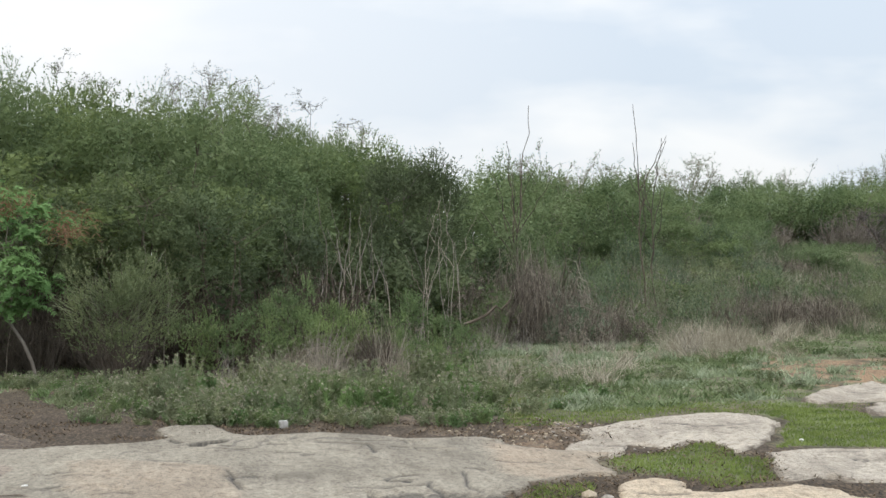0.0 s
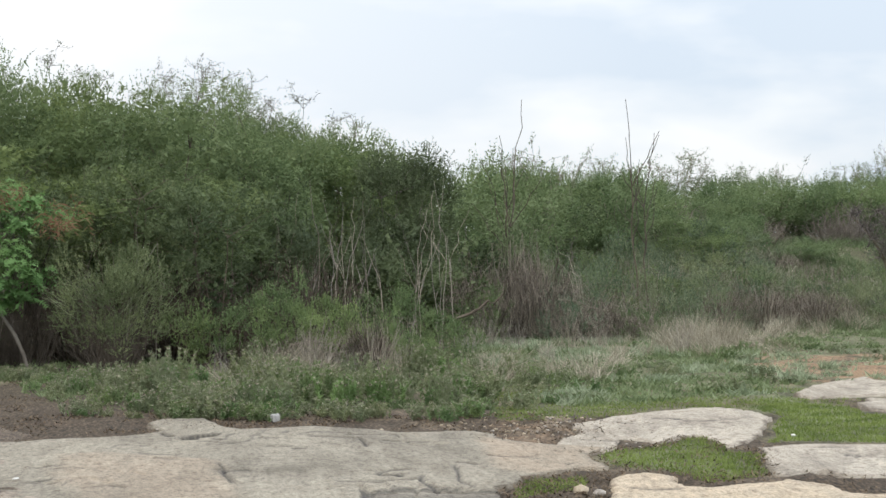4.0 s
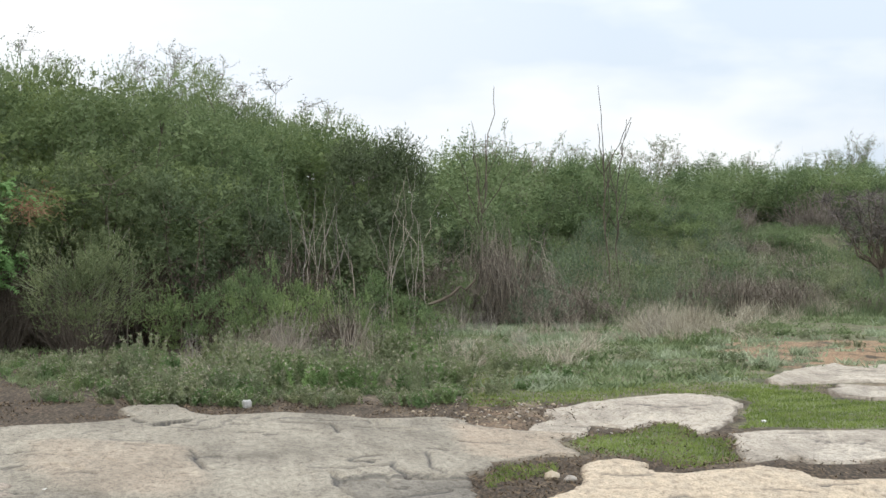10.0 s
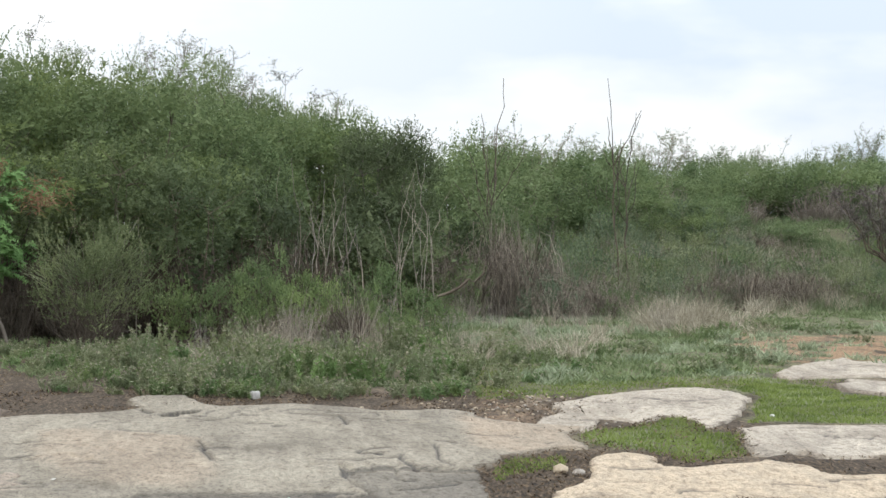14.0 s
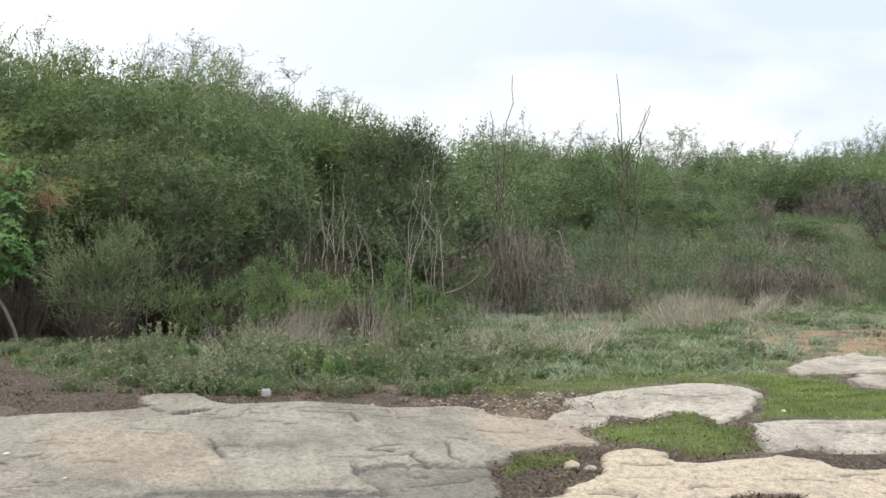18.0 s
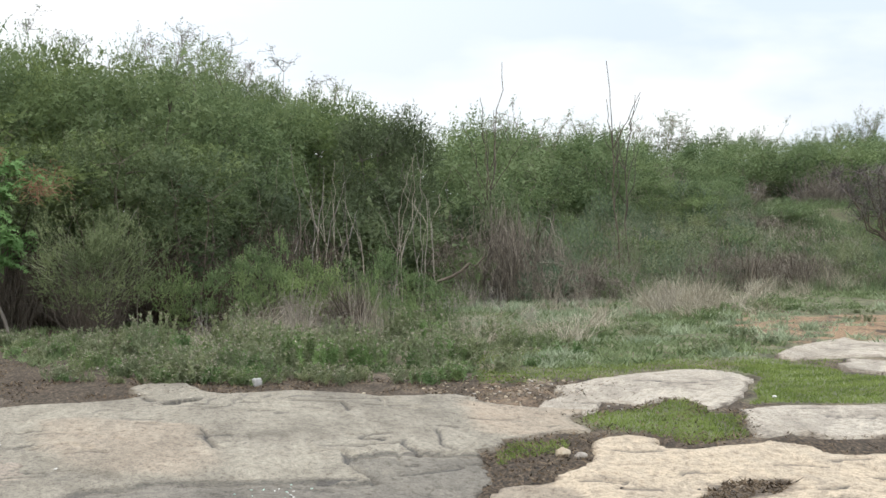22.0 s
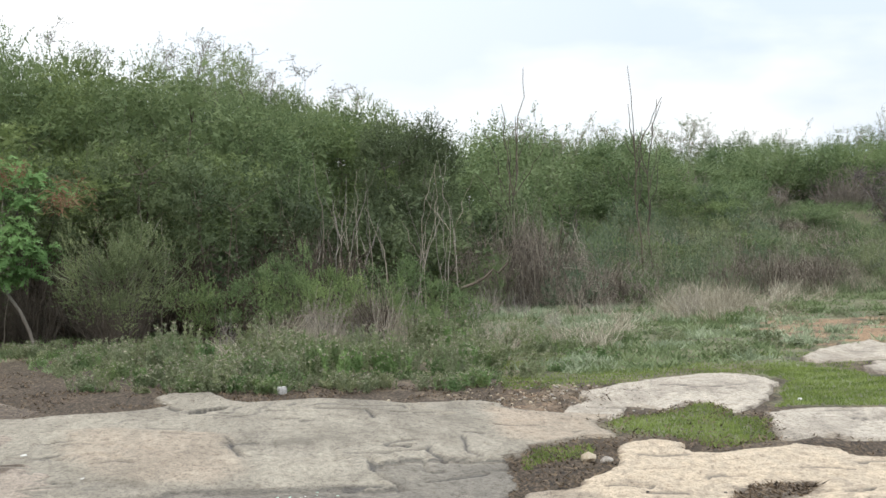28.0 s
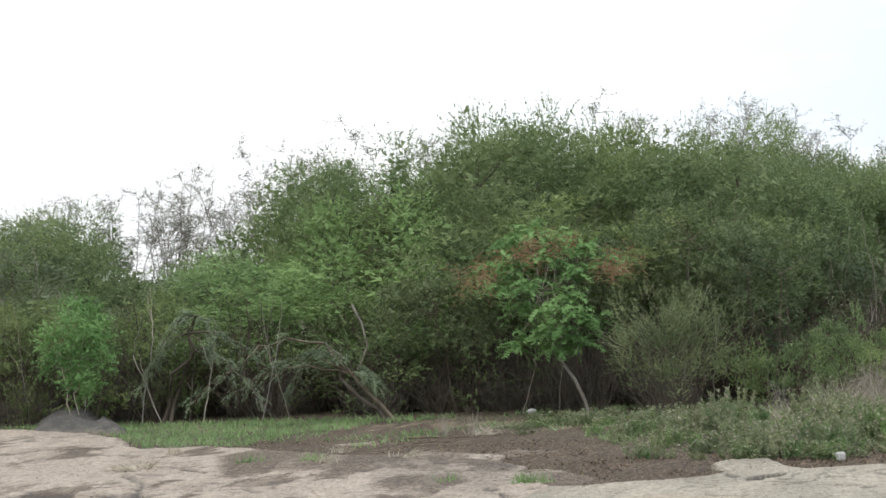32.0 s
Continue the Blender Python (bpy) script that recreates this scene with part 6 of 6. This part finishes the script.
def in_litter(x, y):
    a = np.maximum.reduce([inside(x, y, p, 0.5) for p in (moss_a, moss_b)])
    near = (np.abs(a) < 0.08)
    fan = np.exp(-((x - 0.95) / 0.6) ** 2 - ((y - 18.9) / 1.0) ** 2) > rng.uniform(0, 1, x.shape)
    left = (x < -3.5) & (y > 16.5) & (fbm(x, y, 0.8, 4, 43) > 0.06) & (rng.uniform(0, 1, x.shape) < np.where(inside(x, y, left_outline, 0.5) > 0, 0.25, 0.45))
    rim = (y > 18.3) & (y < 20.6) & (x > -4) & (x < 1) & (fbm(x, y, 1.2, 3, 44) > -0.1)
    low = (x > 0.35) & (np.maximum.reduce([inside(x, y, p, 0.5) for p in (main_outline, slab_b, slab_c, slab_d)]) < 0.02) & (y < 17.3) & ((y < 15.2) & (x < 1.7) | (rng.uniform(0, 1, x.shape) < 0.25))
    return near | fan | left | rim | low


x, y = scatter(64000, -10, 4.6, 12, 26, in_litter)
blades("leaf_litter", x, y, 0.026, 0.010, litter_mat, "dry brown leaf litter on soil", "leaf litter", 1.2, 0.012)


def pebble(name, x, y, r, mat, label, squash=0.7, seed=0, lift=0.0):
    bm = bmesh.new()
    bmesh.ops.create_icosphere(bm, subdivisions=2, radius=r)
    for v in bm.verts:
        k = 1 + 0.25 * noise.noise(v.co / r * 1.3 + Vector((seed, 0, 0)))
        v.co = Vector((v.co.x * k, v.co.y * k, v.co.z * k * squash))
    me = bpy.data.meshes.new(name)
    bm.to_mesh(me)
    bm.free()
    me.materials.append(mat)
    ob = new(name, me)
    ob.location = (x, y, float(ground_z(x, y)) + r * squash * 0.6 + lift)
    return tagged(ob, label, "stone")


def block():
    """The white chipped block on the soil."""
    bm = bmesh.new()
    bmesh.ops.create_cube(bm, size=1)
    bmesh.ops.scale(bm, vec=(0.085, 0.07, 0.075), verts=bm.verts)
    bmesh.ops.bevel(bm, geom=bm.edges[:], offset=0.008, segments=2, affect="EDGES")
    bmesh.ops.subdivide_edges(bm, edges=bm.edges[:], cuts=1)
    for v in bm.verts:
        v.co += Vector((noise.noise(v.co * 30), noise.noise(v.co * 30 + Vector((5, 0, 0))), noise.noise(v.co * 30 + Vector((0, 7, 0))))) * 0.006
    me = bpy.data.meshes.new("white_block")
    bm.to_mesh(me)
    bm.free()
    me.materials.append(foam_white)
    ob = new("white_block", me)
    ob.matrix_basis = pose(-1.55, 19.72, 0.025, 4, -3, 18)
    return tagged(ob, "chipped dirty white block on soil beside the slab", "block")


block()
pebble("stone", 0.985, 13.8, 0.055, tan_stone, "rounded tan stone lying in dark litter", 0.7, 1)
pebble("stone", 1.10, 13.66, 0.045, pebble_mat, "rounded grey stone lying in dark litter", 0.7, 2)
pebble("stone", 3.2, 18.2, 0.024, pale_stone, "pale stone lying in short grass", 0.6, 3)
pebble("white_lump", -6.67, 29.1, 0.075, foam_white, "white lump on bare ground under the thicket", 0.55, 4)
for i in range(130):
    x, y = 0.9 + rng.normal(0, 0.55), 19.0 + rng.normal(0, 0.9)
    tagged(pebble("pebble", x, y, rng.uniform(0.008, 0.022), tan_stone if i % 3 else pebble_mat, "small tan pebble on reddish soil", 0.6, i), category="pebble", group="pebbles")
for i in range(9):
    x, y = rng.uniform(-7, 4), rng.uniform(18.5, 26)
    tagged(pebble("pebble", x, y, rng.uniform(0.010, 0.02), pebble_mat, "small pale pebble on soil", 0.6, i), category="pebble", group="pebbles")

x, y = scatter(2600, 1.4, 2.6, 11.0, 12.6, lambda x, y: inside(x, y, litter_patch, 0.5) + 0.15 * fbm(x, y, 3.0, 3, 66) > 0.0)
blades("leaf_litter", x, y, 0.03, 0.012, litter_mat, "heap of dry brown leaves on the cream slab", "leaf litter", 1.2, 0.02)
for i in range(14):
    x, y = rng.uniform(1.2, 3.0), rng.uniform(11.2, 13.6)
    tagged(pebble("pebble", x, y, rng.uniform(0.006, 0.014), dark_stone, "small dark pebble on the cream slab", 0.6, i, 0.012), category="pebble", group="dark pebbles")
for i in range(16):
    a, w = rng.uniform(0, 6.28), rng.uniform(0.005, 0.014)
    corner = np.array([(w * math.cos(a + q), w * math.sin(a + q)) for q in (0, 1.7, 2.9, 4.4)]) * rng.uniform(0.6, 1.0, (4, 1))
    v = np.concatenate([np.c_[corner, np.zeros(4)], np.c_[corner * 0.9, np.full(4, 0.004)]])
    f = [(3, 2, 1, 0), (4, 5, 6, 7), (0, 1, 5, 4), (1, 2, 6, 5), (2, 3, 7, 6), (3, 0, 4, 7)]
    shard = tagged(new("glass_shard", mesh_of("glass_shard", v, f, shard_glass if i % 3 else pale_stone)), "small pale green glass shard on the granite slab", "glass shard", "glass shards")
    shard.matrix_basis = pose(rng.normal(-0.76, 0.16), rng.normal(12.0, 0.22), 0.0 + 0.004, rng.uniform(-25, 25), rng.uniform(-25, 25), 0)
for x, y, turn, size in ((-2.95, 14.32, 20, 0.024), (-2.29, 12.92, -60, 0.022)):
    v = [(-size, -size * 0.4, 0), (size, -size * 0.3, 0.004), (size * 0.9, size * 0.4, 0.012), (-size * 0.8, size * 0.35, 0.006), (-size, -size * 0.4, 0.003), (size, -size * 0.3, 0.007), (size * 0.9, size * 0.4, 0.015), (-size * 0.8, size * 0.35, 0.009)]
    scrap = tagged(new("white_scrap", mesh_of("white_scrap", v, f, pale_stone)), "small white scrap lying on the granite slab", "scrap", "white scraps")
    scrap.matrix_basis = pose(x, y, 0.024, 0, 0, turn)
for x, y in ((-2.74, 12.0), (-2.6, 11.75), (-2.5, 11.5)):
    tagged(plant("tuft", x, y, rng.uniform(0.28, 0.42), 0.35, z=-0.02), "thin dry grass tuft in a rock crack", "grass tuft", "dry grass tufts")
for x, y, h in ((-3.42, 11.2, 0.23), (-3.80, 13.35, 0.085), (-4.16, 17.42, 0.07)):
    t = bush("fern_plant", h, h * (0.42 if h > 0.2 else 0.9), 3, 24 if h > 0.2 else 14, 9 if h > 0.2 else 5, 2, 0.03 if h > 0.2 else 0.015, 0.011 if h > 0.2 else 0.005, leaf_spray, bark_dark, low=0.1, stem_r=0.003, clump_size=0.17 * h, spray_len=0.15 * h)
    t.location = (x, y, -0.06 if h > 0.2 else -0.01)
    tagged(t, "small bright green plant growing from a rock crack", "plant", "crack plants")


def fallen(name, points, r, mat, label):
    """A bent dead branch lying in the scrub."""
    p = np.array([points], float)
    v, f = tubes(p, np.linspace(r, r * 0.5, len(points))[None], 6)
    return tagged(new(name, mesh_of(name, v, f, mat, True)), label, "branch")


fallen("crooked_branch", [(0.31, 34.00, 0.28), (0.35, 34.00, 0.55), (0.56, 34.00, 0.62), (0.73, 34.00, 0.71), (0.88, 34.00, 0.85), (0.97, 34.00, 0.79), (1.14, 34.00, 0.97)], 0.035, bark_dark, "dark crooked dead branch among dry stems")
fallen("dead_branch", [(2.26, 37.50, 0.78), (2.60, 37.50, 0.76), (2.86, 37.50, 0.64), (3.23, 37.50, 0.51)], 0.016, bark_grey, "pale bent dead branch over a dry bush")
fallen("dead_branch", [(-1.98, 27.90, 0.37), (-1.67, 27.90, 0.43), (-1.36, 27.90, 0.37)], 0.009, bark_grey, "pale dead branch lying in dry grass")
fallen("dead_branch", [(-0.09, 30.00, 0.21), (0.25, 30.00, 0.26), (0.58, 30.00, 0.23)], 0.009, bark_grey, "pale dead branch lying in dry grass")
fallen("bleached_branch", [(-4.01, 16.3, 0.016), (-3.88, 15.85, 0.02), (-3.66, 15.4, 0.018), (-3.42, 14.68, 0.016)], 0.006, bark_pale, "thin bleached branch lying on the slab")
fallen("bleached_branch", [(-3.36, 14.62, 0.014), (-3.22, 14.35, 0.018), (-3.06, 13.95, 0.014)], 0.005, bark_pale, "thin bleached branch lying on the slab")
fallen("dead_branch", [(-7.05, 23.80, 0.02), (-6.75, 23.70, 0.035), (-6.45, 23.62, 0.03), (-6.15, 23.40, 0.05)], 0.014, bark_brush, "dark dead branch lying on bare soil")
fallen("dead_branch", [(-6.7, 22.9, 0.02), (-6.45, 23.0, 0.03), (-6.2, 22.85, 0.025)], 0.010, bark_brush, "thin dark dead branch lying on bare soil")
for x, y in ((-6.75, 24.6), (-6.5, 25.0)):
    tagged(plant("stalks", x, y, 0.42, 0.5), "small clump of pale dry stalks on bare soil", "dry stalks", "dry stalk clumps")
fallen("dead_branch", [(-9.33, 29.00, 1.68), (-9.19, 29.00, 1.41), (-9.11, 29.00, 1.07), (-9.25, 29.00, 0.75)], 0.02, bark_grey, "pale broken branch leaning in the thicket")
for i in range(7):
    x, y = rng.uniform(-9.5, -5.5), rng.uniform(19.5, 24.5)
    tagged(plant("tuft", x, y, rng.uniform(0.15, 0.35), rng.uniform(0.5, 0.9), z=0.01), "small dry grass tuft on stained rock and soil", "grass tuft", "dry grass tufts")

for kind in used:
    for spare in used[kind]:
        if not spare.get("placed"):
            for piece in list(spare.children):
                bpy.data.objects.remove(piece)
            bpy.data.objects.remove(spare)
